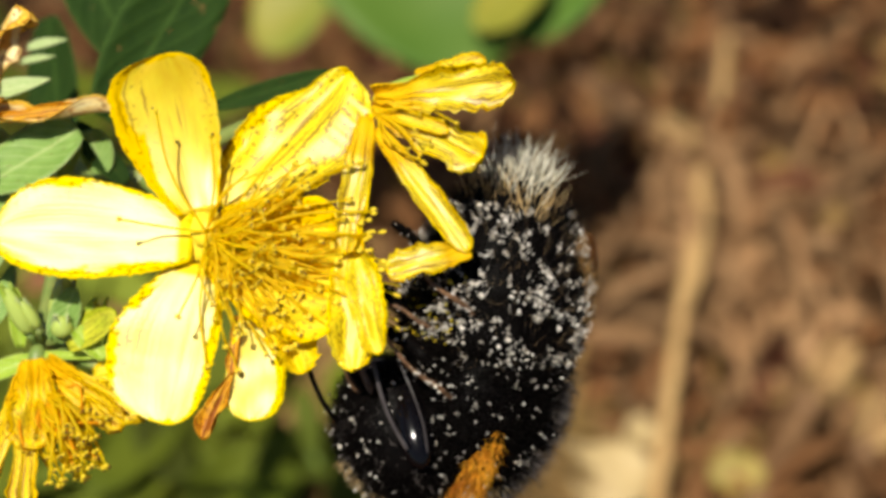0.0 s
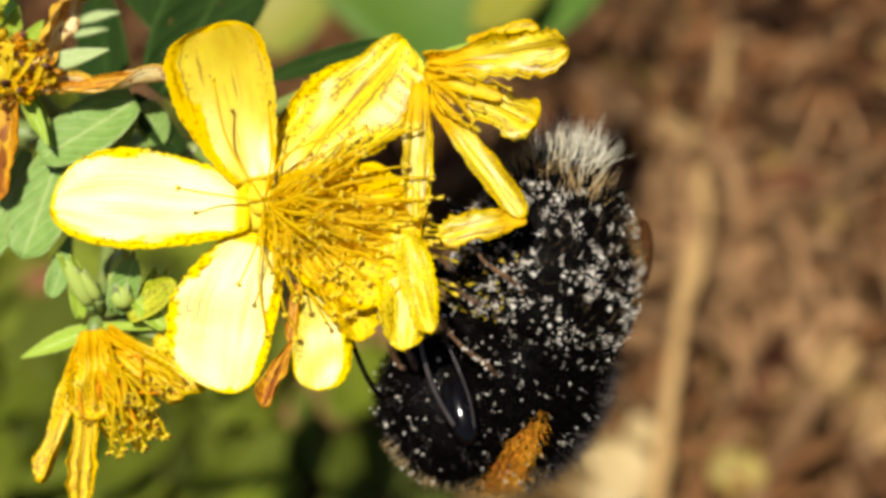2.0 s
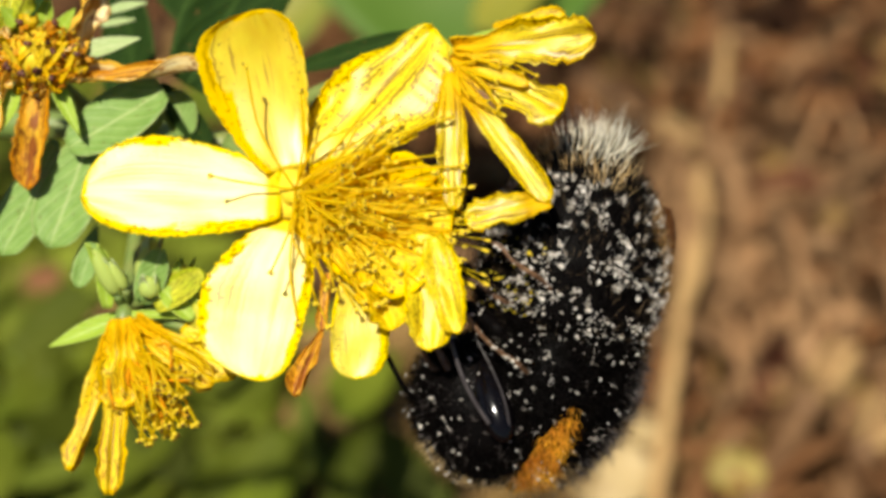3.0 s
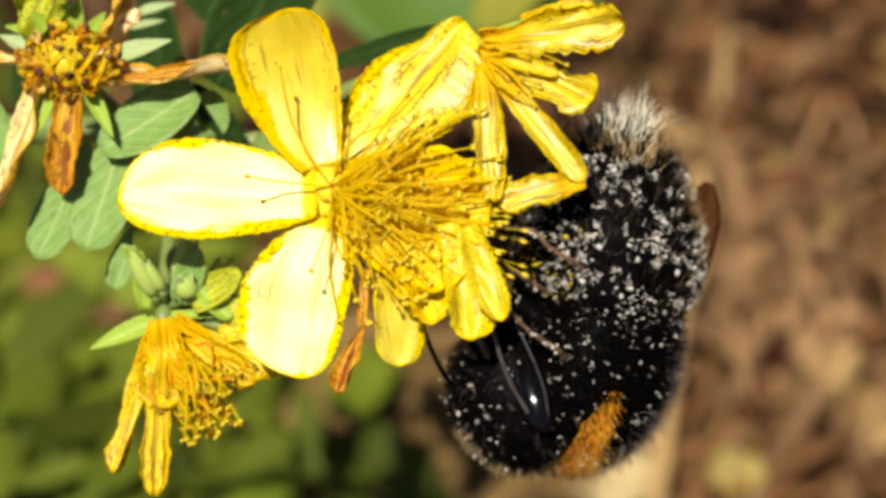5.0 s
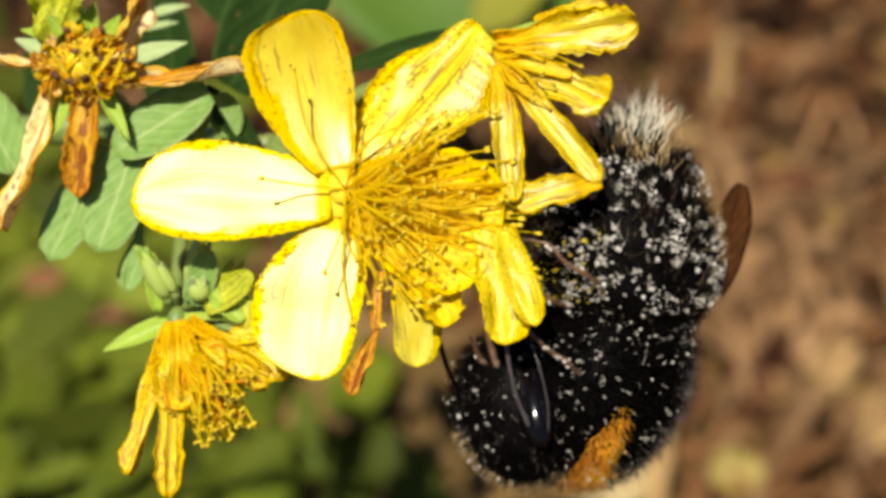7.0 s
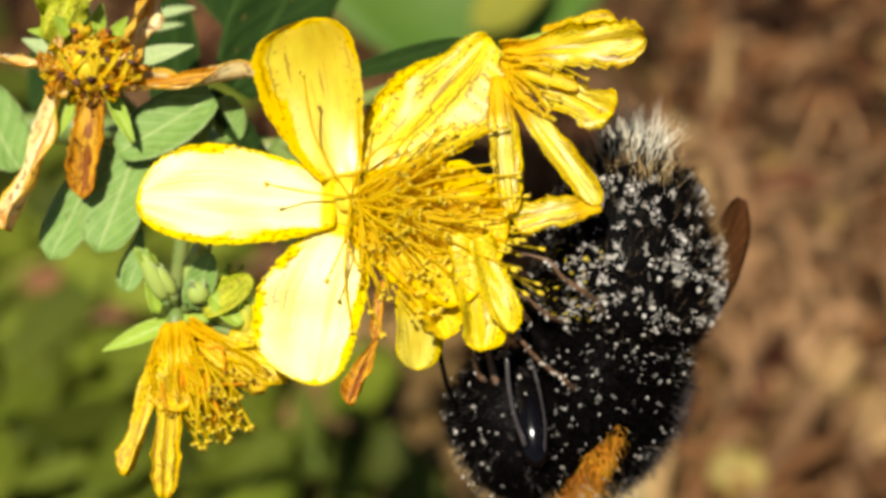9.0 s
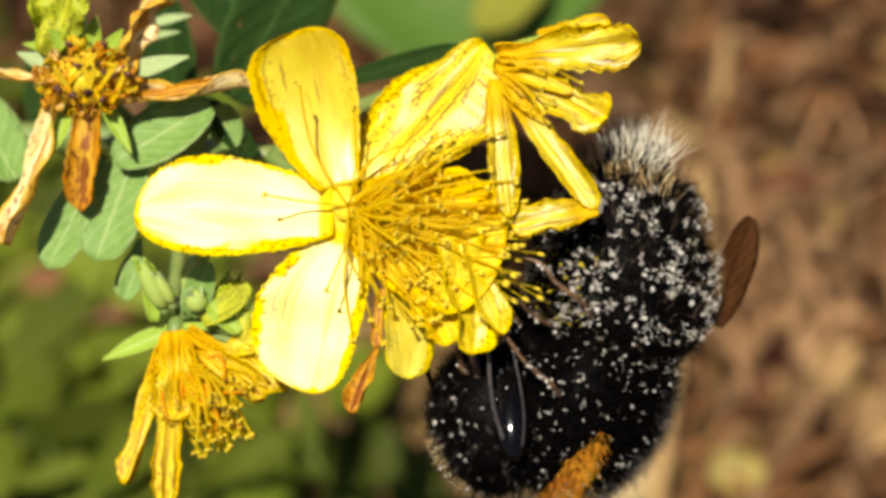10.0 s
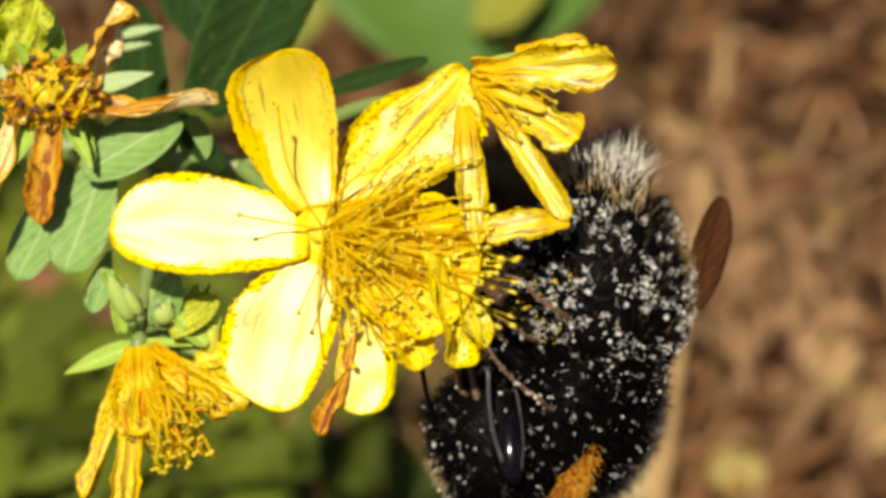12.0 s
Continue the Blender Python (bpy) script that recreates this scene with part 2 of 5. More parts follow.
M_BROAD = plain("broad_leaf_green", (0.065, 0.135, 0.016), (0.10, 0.165, 0.024), 0.55, 60, spec=0.2, thin=0.2)
M_YELLOWLEAF = plain("leaf_yellowed", (0.26, 0.23, 0.02), (0.13, 0.18, 0.02), 0.55, 80, thin=0.2)

# ---- mesh helpers ----
ORIGIN = {}


def part(name, bm, mats, parent=None, label="", at=None, smooth=True):
    """One mesh object. Its vertices are given in layout space; at: its own origin there."""
    at = Vector(at) if at is not None else (ORIGIN[parent.name] if parent else Vector())
    if isinstance(bm, bpy.types.Mesh):
        me = bm
    else:
        bmesh.ops.translate(bm, verts=bm.verts, vec=-at)
        me = bpy.data.meshes.new(name)
        bm.to_mesh(me)
        bm.free()
        for m in (mats if isinstance(mats, (list, tuple)) else [mats]):
            me.materials.append(m)
        if smooth:
            me.polygons.foreach_set("use_smooth", [True] * len(me.polygons))
    ob = new(name, me)
    ORIGIN[ob.name] = at
    if parent:
        ob.parent = parent
        ob.matrix_basis = Matrix.Translation(at - ORIGIN[parent.name])
    else:
        ob.matrix_basis = BOARD @ Matrix.Translation(at)
    return tagged(ob, label)


def holder(name, at, label, category, group="", kind=""):
    ob = new(name)
    ob.empty_display_size = 0.005
    ORIGIN[ob.name] = Vector(at)
    ob.matrix_basis = BOARD @ Matrix.Translation(at)
    return tagged(ob, label, category, group, kind)


def prof_petal(v):
    if v < 0.64:
        x = v / 0.64
        return 0.26 + 0.74 * (x * x * (3 - 2 * x)) ** 0.8
    return max(0.05, math.sqrt(max(0.0, 1 - ((v - 0.64) / 0.36) ** 2.5)))


def prof_leaf(v):
    return max(0.05, math.sin(math.pi * min(1, v * 0.93 + 0.05)) ** 0.46)


def prof_round(v):
    if v < 0.62:
        return 0.20 + 0.80 * math.sin(math.pi / 2 * v / 0.62)
    return max(0.06, math.sqrt(max(0.0, 1 - ((v - 0.62) / 0.38) ** 2.4)))


def prof_sepal(v):
    return max(0.04, math.sin(math.pi * (v * 0.8 + 0.18)) ** 0.9 * (1 - 0.3 * v))


def prof_strap(v):
    return max(0.12, (0.50 + 0.50 * math.sin(2.3 * v + 0.3)) * min(1, (9 * (1.015 - v)) ** 0.5))


def prof_fan(v):
    return max(0.12, (0.30 + 0.70 * min(1, v / 0.75) ** 0.8) * min(1, (8 * (1.015 - v)) ** 0.5))


def half_width(v, side):
    """One side of an uneven petal: side gives its greatest breadth, where that lies, the breadth at the root and how blunt the tip is."""
    most, peak, root, blunt = side
    if v < peak:
        return most * (root + (1 - root) * math.sin(v / peak * math.pi / 2) ** 0.9)
    return most * math.sqrt(max(0.002, 1 - ((v - peak) / (1 - peak)) ** blunt))


def blade(bm, base, tip, width, face, curl=0.0, cup=0.0, twist=0.0, wave=0.0, prof=prof_petal, nu=20, nv=24, thick=0.00014, seed=0, teeth=0.0, bend=0.0, pleat=0.0, sides=None):
    """A petal or leaf from base to tip: width across, face the way its upper side looks, curl bows it along, cup across; sides: its left and right half, where they differ."""
    rnd = random.Random(seed)
    d = tip - base
    L = d.length
    t = d / L
    n0 = (face - t * face.dot(t)).normalized()
    s0 = t.cross(n0)
    uvl = bm.loops.layers.uv.verify()
    top, low = [], []
    for j in range(nv + 1):
        v = 1 - (1 - j / nv) ** 1.5 if sides else j / nv
        h = width / 2 * prof(v)
        a = radians(twist) * v
        n = n0 * math.cos(a) + s0 * math.sin(a)
        s = s0 * math.cos(a) - n0 * math.sin(a)
        hl, hr = (q * (1 + teeth * rnd.uniform(-1, 1)) for q in ([half_width(v, side) * STEP for side in sides] if sides else (h, h)))
        rt, rl = [], []
        for i in range(nu + 1):
            u = -1 + 2 * i / nu
            hh = hl if u < 0 else hr
            w = wave * width * noise.noise(Vector((u * 1.3 + seed * 7.1, v * 3.2, seed * 3.7))) * (0.35 + u * u)
            arc = cup * u
            if abs(cup) > 0.05:
                across, up = hh * math.sin(arc) / cup, hh * (1 - math.cos(arc)) / cup
            else:
                across, up = hh * u, 0.0
            up += pleat * hh * math.cos(u * 8.5 + seed * 1.7 + 1.2 * math.sin(v * 3 + seed)) * min(1, 4 * v)
            p = base + d * v + s * (across + bend * L * (v * v - v)) + n * (up + curl * L * (v * v - v) + w)
            rt.append((bm.verts.new(p), u, v))
            rl.append((bm.verts.new(p - n * thick * (0.35 + 0.65 * (1 - u * u))), u, v))
        top.append(rt)
        low.append(rl)

    def quad(*c):
        f = bm.faces.new([x[0] for x in c])
        for lp, x in zip(f.loops, c):
            lp[uvl].uv = (x[1] * 0.5 + 0.5, x[2])

    for j in range(nv):
        for i in range(nu):
            quad(top[j][i], top[j][i + 1], top[j + 1][i + 1], top[j + 1][i])
            quad(low[j][i + 1], low[j][i], low[j + 1][i], low[j + 1][i + 1])
        quad(top[j][0], top[j + 1][0], low[j + 1][0], low[j][0])
        quad(top[j + 1][nu], top[j][nu], low[j][nu], low[j + 1][nu])
    for i in range(nu):
        quad(top[0][i + 1], top[0][i], low[0][i], low[0][i + 1])
        quad(top[nv][i], top[nv][i + 1], low[nv][i + 1], low[nv][i])
    return bm


def curve_points(pts, n):
    """A smooth line through the points."""
    out = []
    k = len(pts) - 1
    for i in range(n + 1):
        x = i / n * k
        a = min(int(x), k - 1)
        f = x - a
        p0, p1, p2, p3 = pts[max(a - 1, 0)], pts[a], pts[a + 1], pts[min(a + 2, k)]
        out.append(0.5 * ((2 * p1) + (p2 - p0) * f + (2 * p0 - 5 * p1 + 4 * p2 - p3) * f * f + (3 * p1 - p0 - 3 * p2 + p3) * f ** 3))
    return out


def tube(bm, pts, r0, r1=None, sides=6, n=None, knots=(), mat=0):
    """A round stalk along the points, from radius r0 to r1, thicker at the knots."""
    r1 = r0 if r1 is None else r1
    line = curve_points(pts, n or 6 * (len(pts) - 1))
    side = None
    rings = []
    for i, p in enumerate(line):
        t = (line[min(i + 1, len(line) - 1)] - line[max(i - 1, 0)]).normalized()
        if side is None:
            side = t.orthogonal().normalized()
        side = (side - t * side.dot(t)).normalized()
        o = t.cross(side)
        f = i / (len(line) - 1)
        r = r0 + (r1 - r0) * f
        for k in knots:
            r *= 1 + 0.35 * math.exp(-((f - k) / 0.02) ** 2)
        rings.append([bm.verts.new(p + (side * math.cos(2 * math.pi * a / sides) + o * math.sin(2 * math.pi * a / sides)) * r) for a in range(sides)])
    for a, b in zip(rings, rings[1:]):
        for i in range(sides):
            bm.faces.new((a[i], a[(i + 1) % sides], b[(i + 1) % sides], b[i])).material_index = mat
    bm.faces.new(rings[0][::-1]).material_index = mat
    bm.faces.new(rings[-1]).material_index = mat
    return bm


def ovoid(bm, centre, along, across, depth, taper=0.0, detail=4, lumps=0.0, rings=0.0, mat=0, seed=0.0):
    """An egg: along and across are half axes (vectors), depth the third half length."""
    third = along.cross(across).normalized() * depth
    made = bmesh.ops.create_icosphere(bm, subdivisions=detail, radius=1.0)["verts"]
    for v in made:
        x, y, z = v.co
        k = 1 - taper * x
        r = 1 + lumps * noise.noise(Vector((x * 2.1 + seed, y * 2.1, z * 2.1))) + rings * math.cos(x * 13)
        v.co = centre + along * x + (across * y + third * z) * k * r
    for f in {f for v in made for f in v.link_faces}:
        f.material_index = mat
        f.smooth = True
    return bm


def scatter(me, count, seed, keep=None):
    """Random points on a mesh, with their normals."""
    rng = np.random.default_rng(seed)
    me.calc_loop_triangles()
    co = np.array([v.co[:] for v in me.vertices])
    tri = np.array([t.vertices[:] for t in me.loop_triangles])
    a, b, c = co[tri[:, 0]], co[tri[:, 1]], co[tri[:, 2]]
    nrm = np.cross(b - a, c - a)
    area = np.linalg.norm(nrm, axis=1)
    nrm /= area[:, None] + 1e-30
    pick = rng.choice(len(tri), size=count, p=area / area.sum())
    r1, r2 = np.sqrt(rng.random(count)), rng.random(count)
    p = a[pick] * (1 - r1)[:, None] + b[pick] * (r1 * (1 - r2))[:, None] + c[pick] * (r1 * r2)[:, None]
    n = nrm[pick]
    if keep is not None:
        m = keep(p, n)
        p, n = p[m], n[m]
    return p, n


def hairs(name, p, n, length, thick, flow, mat, parent, seed, label="", spread=0.35):
    """Many fine tapered hairs in one mesh."""
    rng = np.random.default_rng(seed)
    k = len(p)
    flow = np.array(flow)
    d = n + flow[None, :] + rng.normal(0, spread, (k, 3))
    d /= np.linalg.norm(d, axis=1)[:, None]
    ln = length * rng.uniform(0.55, 1.2, k)[:, None]
    s = np.cross(d, rng.normal(0, 1, (k, 3)))
    s /= np.linalg.norm(s, axis=1)[:, None] + 1e-12
    o = np.cross(d, s)
    droop = rng.normal(0, 0.16, (k, 3)) + flow[None, :] * 0.25
    root, mid, tip = p - d * ln * 0.08, p + d * ln * 0.55, p + (d + droop) * ln
    r = thick * rng.uniform(0.7, 1.3, k)[:, None]
    ang = [0, 2.094, 4.189]
    vs = [root + (s * math.cos(x) + o * math.sin(x)) * r for x in ang] + [mid + (s * math.cos(x) + o * math.sin(x)) * r * 0.75 for x in ang] + [tip]
    verts = np.stack(vs, 1).reshape(-1, 3)
    base = np.array([(0, 1, 4), (0, 4, 3), (1, 2, 5), (1, 5, 4), (2, 0, 3), (2, 3, 5), (3, 4, 6), (4, 5, 6), (5, 3, 6)])
    faces = (base[None] + 7 * np.arange(k)[:, None, None]).reshape(-1, 3)
    me = bpy.data.meshes.new(name)
    me.from_pydata(verts.tolist(), [], faces.tolist())
    me.materials.append(mat)
    me.polygons.foreach_set("use_smooth", [True] * len(me.polygons))
    ob = part(name, me, mat, parent, label, at=ORIGIN[parent.name])
    return tagged(ob, kind="stuff")


def grains(name, p, size, mat, parent, seed, label=""):
    """Many small uneven grains in one mesh."""
    rng = np.random.default_rng(seed)
    bm = bmesh.new()
    bmesh.ops.create_icosphere(bm, subdivisions=1, radius=1.0)
    unit = np.array([v.co[:] for v in bm.verts])
    tri = np.array([[v.index for v in f.verts] for f in bm.faces])
    bm.free()
    k = len(p)
    sz = size * np.clip(rng.lognormal(0.0, 0.4, k), 0.45, 1.8)[:, None, None]
    shape = unit[None] * (1 + rng.normal(0, 0.25, (k, len(unit), 1))) * rng.uniform(0.35, 2.0, (k, 1, 3))
    verts = (p[:, None, :] + shape * sz).reshape(-1, 3)
    faces = (tri[None] + len(unit) * np.arange(k)[:, None, None]).reshape(-1, 3)
    me = bpy.data.meshes.new(name)
    me.from_pydata(verts.tolist(), [], faces.tolist())
    me.materials.append(mat)
    me.polygons.foreach_set("use_smooth", [True] * len(me.polygons))
    ob = part(name, me, mat, parent, label, at=ORIGIN[parent.name])
    return tagged(ob, kind="stuff")


FRONT = Vector((0, 0, 1))
MM = 0.001

# ---- ground and what lies on it ----


def ground_at(u, v, above=0.0):
    """The place on the ground, or above metres over it, on the line of sight through the layout point."""
    e, p = Vector(EYE), W(P(u, v))
    d = (p - e).normalized()
    return e + d * ((above - e.z) / d.z)


def world_part(name, bm, mats, parent=None, label="", kind="", smooth=True, category=""):
    """A mesh object given straight in the world."""
    me = bpy.data.meshes.new(name)
    bm.to_mesh(me)
    bm.free()
    for m in (mats if isinstance(mats, (list, tuple)) else [mats]):
        me.materials.append(m)
    if smooth:
        me.polygons.foreach_set("use_smooth", [True] * len(me.polygons))
    ob = new(name, me)
    ob.parent = parent
    return tagged(ob, label, category, kind=kind)


def build_ground():
    bm = bmesh.new()
    n = 90
    grid = []
    for j in range(n + 1):
        row = []
        for i in range(n + 1):
            a, b = (i / n * 2 - 1), (j / n * 2 - 1)
            x, y = (math.copysign(abs(q) ** 4 * 400 + abs(q) * 0.35, q) for q in (a, b))
            h = 0.006 * noise.noise(Vector((x * 22, y * 22, 0))) + 0.004 * noise.noise(Vector((x * 70, y * 70, 3)))
            row.append(bm.verts.new((x, y + 0.1, h - 0.006)))
        grid.append(row)
    for j in range(n):
        for i in range(n):
            bm.faces.new((grid[j][i], grid[j][i + 1], grid[j + 1][i + 1], grid[j + 1][i]))
    return world_part("ground", bm, M_SOIL, label="dark brown crumbly soil under dry grass litter", kind="structure", category="ground")


def ribbon(bm, line, width, up, mat=0):
    """A dry blade along a line: a shallow channel of two strips, with thickness."""
    prev = None
    m = len(line) - 1
    for i, p in enumerate(line):
        t = (line[min(i + 1, m)] - line[max(i - 1, 0)]).normalized()
        s = t.cross(up)
        s = s.normalized() if s.length > 1e-6 else t.orthogonal()
        n = s.cross(t)
        f = i / m
        h = width / 2 * (0.35 + 0.65 * math.sin(math.pi * (0.15 + 0.75 * f)))
        q = [bm.verts.new(x) for x in (p - s * h + n * h * 0.4, p, p + s * h + n * h * 0.4, p - n * h * 0.25)]
        if prev:
            for k in range(4):
                bm.faces.new((prev[k], prev[(k + 1) % 4], q[(k + 1) % 4], q[k])).material_index = mat
        prev = q


# Bare hollows in the litter: a place in the layout and a half breadth there.
HOLLOWS = [(c.x, c.y, (ground_at(u + q, v) - c).length) for u, v, q in ((1390, 100, 75), (1320, 85, 50), (1500, 330, 34), (1050, 165, 34), (1330, 690, 45), (1120, 640, 100), (1060, 590, 60), (1200, 540, 50), (1180, 290, 26), (1440, 800, 30), (1285, 560, 45), (1300, 630, 45)) for c in [ground_at(u, v)]]


def build_litter():
    rnd = random.Random(5)
    bm = bmesh.new()
    for i in range(6200):
        u, v = rnd.uniform(-500, 2300), rnd.uniform(-700, 1500)
        if (u < 460 and rnd.random() < 0.30) or (v < 260 and u > 900 and rnd.random() < 0.5):
            continue
        hollow = noise.noise(Vector((u / 150, v / 150, 4.2))) + 0.5 * noise.noise(Vector((u / 60, v / 60, 1.7)))
        if hollow < -0.34 and rnd.random() < 0.6:
            continue
        c = ground_at(u, v, rnd.uniform(0.000, 0.013))
        a = rnd.uniform(0, 6.283)
        L = rnd.uniform(0.004, 0.020)
        way = Vector((math.cos(a), math.sin(a), rnd.uniform(-0.25, 0.35)))
        sidew = Vector((-way.y, way.x, rnd.uniform(-0.4, 0.4))) * rnd.uniform(-0.24, 0.24)
        line = [c + way * L * (f - 0.5) + sidew * L * (f * f - f) * 1.6 + Vector((0, 0, 0.006 * math.sin(f * 3.1))) for f in (0, 0.2, 0.4, 0.6, 0.8, 1)]
        if any((p.x - x) ** 2 + (p.y - y) ** 2 < q * q for x, y, q in HOLLOWS for p in line):
            continue
        for p in line:
            p.z = max(p.z, -0.002)
        kind = rnd.random()
        ribbon(bm, line, 0.0006 + 0.0034 * rnd.random() ** 2.2, Vector((rnd.uniform(-0.4, 0.4), rnd.uniform(-0.4, 0.4), 1)), 2 if kind < 0.24 else 1 if kind < 0.32 else 3 if kind < 0.37 else 0)
    # crumbs and scraps of dead leaf between the straws
    for i in range(2600):
        c = ground_at(rnd.uniform(300, 1900), rnd.uniform(-300, 1150), rnd.uniform(0.000, 0.012))
        if any((c.x - x) ** 2 + (c.y - y) ** 2 < q * q for x, y, q in HOLLOWS):
            continue
        a, L = rnd.uniform(0, 6.283), rnd.uniform(0.0015, 0.0055)
        way = Vector((math.cos(a), math.sin(a), rnd.uniform(-0.5, 0.5))) * L
        kind = rnd.random()
        ribbon(bm, [c - way / 2, c + Vector((0, 0, L * 0.2)), c + way / 2], L * rnd.uniform(0.4, 0.9), Vector((rnd.uniform(-0.7, 0.7), rnd.uniform(-0.7, 0.7), 1)), 2 if kind < 0.3 else 3 if kind < 0.45 else 1 if kind < 0.55 else 0)
    for i in range(2400):
        x, y = rnd.uniform(-0.55, 0.55), rnd.uniform(-0.4, 0.7)
        a, L = rnd.uniform(0, 6.283), rnd.uniform(0.014, 0.045)
        way = Vector((math.cos(a), math.sin(a), rnd.uniform(-0.15, 0.2))) * L
        c = Vector((x, y, rnd.uniform(0.0, 0.008)))
        if abs(x) < 0.10 and -0.02 < y < 0.26:
            continue
        ribbon(bm, [c + way * (f - 0.5) + Vector((0, 0, 0.005 * math.sin(f * 3.1))) for f in (0, 0.33, 0.66, 1)], rnd.uniform(0.002, 0.005), Vector((rnd.uniform(-0.4, 0.4), rnd.uniform(-0.4, 0.4), 1)))
    # a paler tangle of bent straws on the open ground
    for i in range(60):
        c = ground_at(rnd.uniform(1040, 1640), rnd.gauss(455, 110), rnd.uniform(0.006, 0.019))
        a, L = rnd.uniform(0, 6.283), rnd.uniform(0.010, 0.028)
        way = Vector((math.cos(a), math.sin(a), rnd.uniform(-0.2, 0.25))) * L
        bow = Vector((-way.y, way.x, 0)) * rnd.uniform(-0.35, 0.35)
        ribbon(bm, [c + way * (f - 0.5) + bow * (f * f - f) + Vector((0, 0, 0.005 * math.sin(f * 3.1))) for f in (0, 0.2, 0.4, 0.6, 0.8, 1)], 0.0008 + 0.0026 * rnd.random() ** 2, Vector((rnd.uniform(-0.4, 0.4), rnd.uniform(-0.4, 0.4), 1)), 2)
    for i in range(700):
        c = ground_at(rnd.uniform(1100, 1640), rnd.gauss(445, 85), rnd.uniform(0.006, 0.017))
        a, L = rnd.uniform(0, 6.283), rnd.uniform(0.002, 0.007)
        way = Vector((math.cos(a), math.sin(a), rnd.uniform(-0.5, 0.5))) * L
        ribbon(bm, [c - way / 2, c + Vector((0, 0, L * 0.2)), c + way / 2], L * rnd.uniform(0.25, 0.7), Vector((rnd.uniform(-0.7, 0.7), rnd.uniform(-0.7, 0.7), 1)), 2 if rnd.random() < 0.7 else 0)
    # dark maroon scraps in the open hollow
    for i in range(320):
        c = ground_at(rnd.gauss(1335, 55), rnd.gauss(590, 55), rnd.uniform(0.001, 0.010))
        a, L = rnd.uniform(0, 6.283), rnd.uniform(0.002, 0.009)
        way = Vector((math.cos(a), math.sin(a), rnd.uniform(-0.5, 0.5))) * L
        ribbon(bm, [c - way / 2, c + Vector((0, 0, L * 0.2)), c + way / 2], L * rnd.uniform(0.3, 0.7), Vector((rnd.uniform(-0.7, 0.7), rnd.uniform(-0.7, 0.7), 1)), 3)
    # a looser patch at the foot of the herbs, paler to offset the shoot's shadow
    for i in range(500):
        u = rnd.uniform(380, 1000)
        c = ground_at(u, rnd.uniform(640 if u < 760 else 790, 960), rnd.uniform(0.006, 0.020))
        a, L = rnd.gauss(0.7, 0.7), rnd.uniform(0.012, 0.034)
        way = Vector((math.cos(a), math.sin(a), rnd.uniform(-0.2, 0.3))) * L
        ribbon(bm, [c + way * (f - 0.5) + Vector((0, 0, 0.006 * math.sin(f * 3.1))) for f in (0, 0.33, 0.66, 1)], rnd.uniform(0.0014, 0.004), Vector((rnd.uniform(-0.4, 0.4), rnd.uniform(-0.4, 0.4), 1)), 1)
    return world_part("dry_grass_litter", bm, [M_LITTER, M_OLIVE, M_TAN, M_MAROON], label="tangled brown dry grass and leaf litter on the soil", kind="stuff", category="grass litter")


def build_stalk(a, b, r, knots, label, mat=M_DULLHAY):
    """A dry stalk lying on the litter, with joints and a sheath."""
    bm = bmesh.new()
    mid = (a + b) / 2 + Vector((-0.0002, 0, 0.0006))
    tube(bm, [a, a.lerp(mid, 0.5), mid, mid.lerp(b, 0.5) + Vector((0.0003, 0, 0)), b], r, r * 0.85, 8, 40, knots)
    top = new("dry_grass_stalk")
    top.empty_display_size = 0.01
    tagged(top, label, "grass stalk", group="dry stalks on the ground")
    world_part("stalk", bm, mat, top)
    bs = bmesh.new()
    k = knots[0]
    p, q = a.lerp(b, k), a.lerp(b, min(1, k + 0.3))
    ribbon(bs, [p.lerp(q, f) + Vector((0.0009, 0, r * 0.9)) for f in (0, 0.25, 0.5, 0.75, 1)], r * 2.3, Vector((0, 0, 1)))
    world_part("sheath", bs, M_HAY, top, "paler papery leaf sheath")
    return top


def build_husk(u, v, size, mat, label, seed, above=0.016, cup=0.7):
    """A curled fallen petal or husk on the litter."""
    c = ground_at(u, v, above)
    rnd = random.Random(seed)
    a = rnd.uniform(0, 6.28)
    d = Vector((math.cos(a), math.sin(a), 0.15)) * size / 2
    bm = blade(bmesh.new(), c - d, c + d, size * 0.8, Vector((0.1, -0.3, 1)), 0.25 * cup, cup, 20, 0.2, prof_leaf, 8, 10, 0.0006, seed)
    return world_part("fallen_husk", bm, mat, label=label, category="husk")


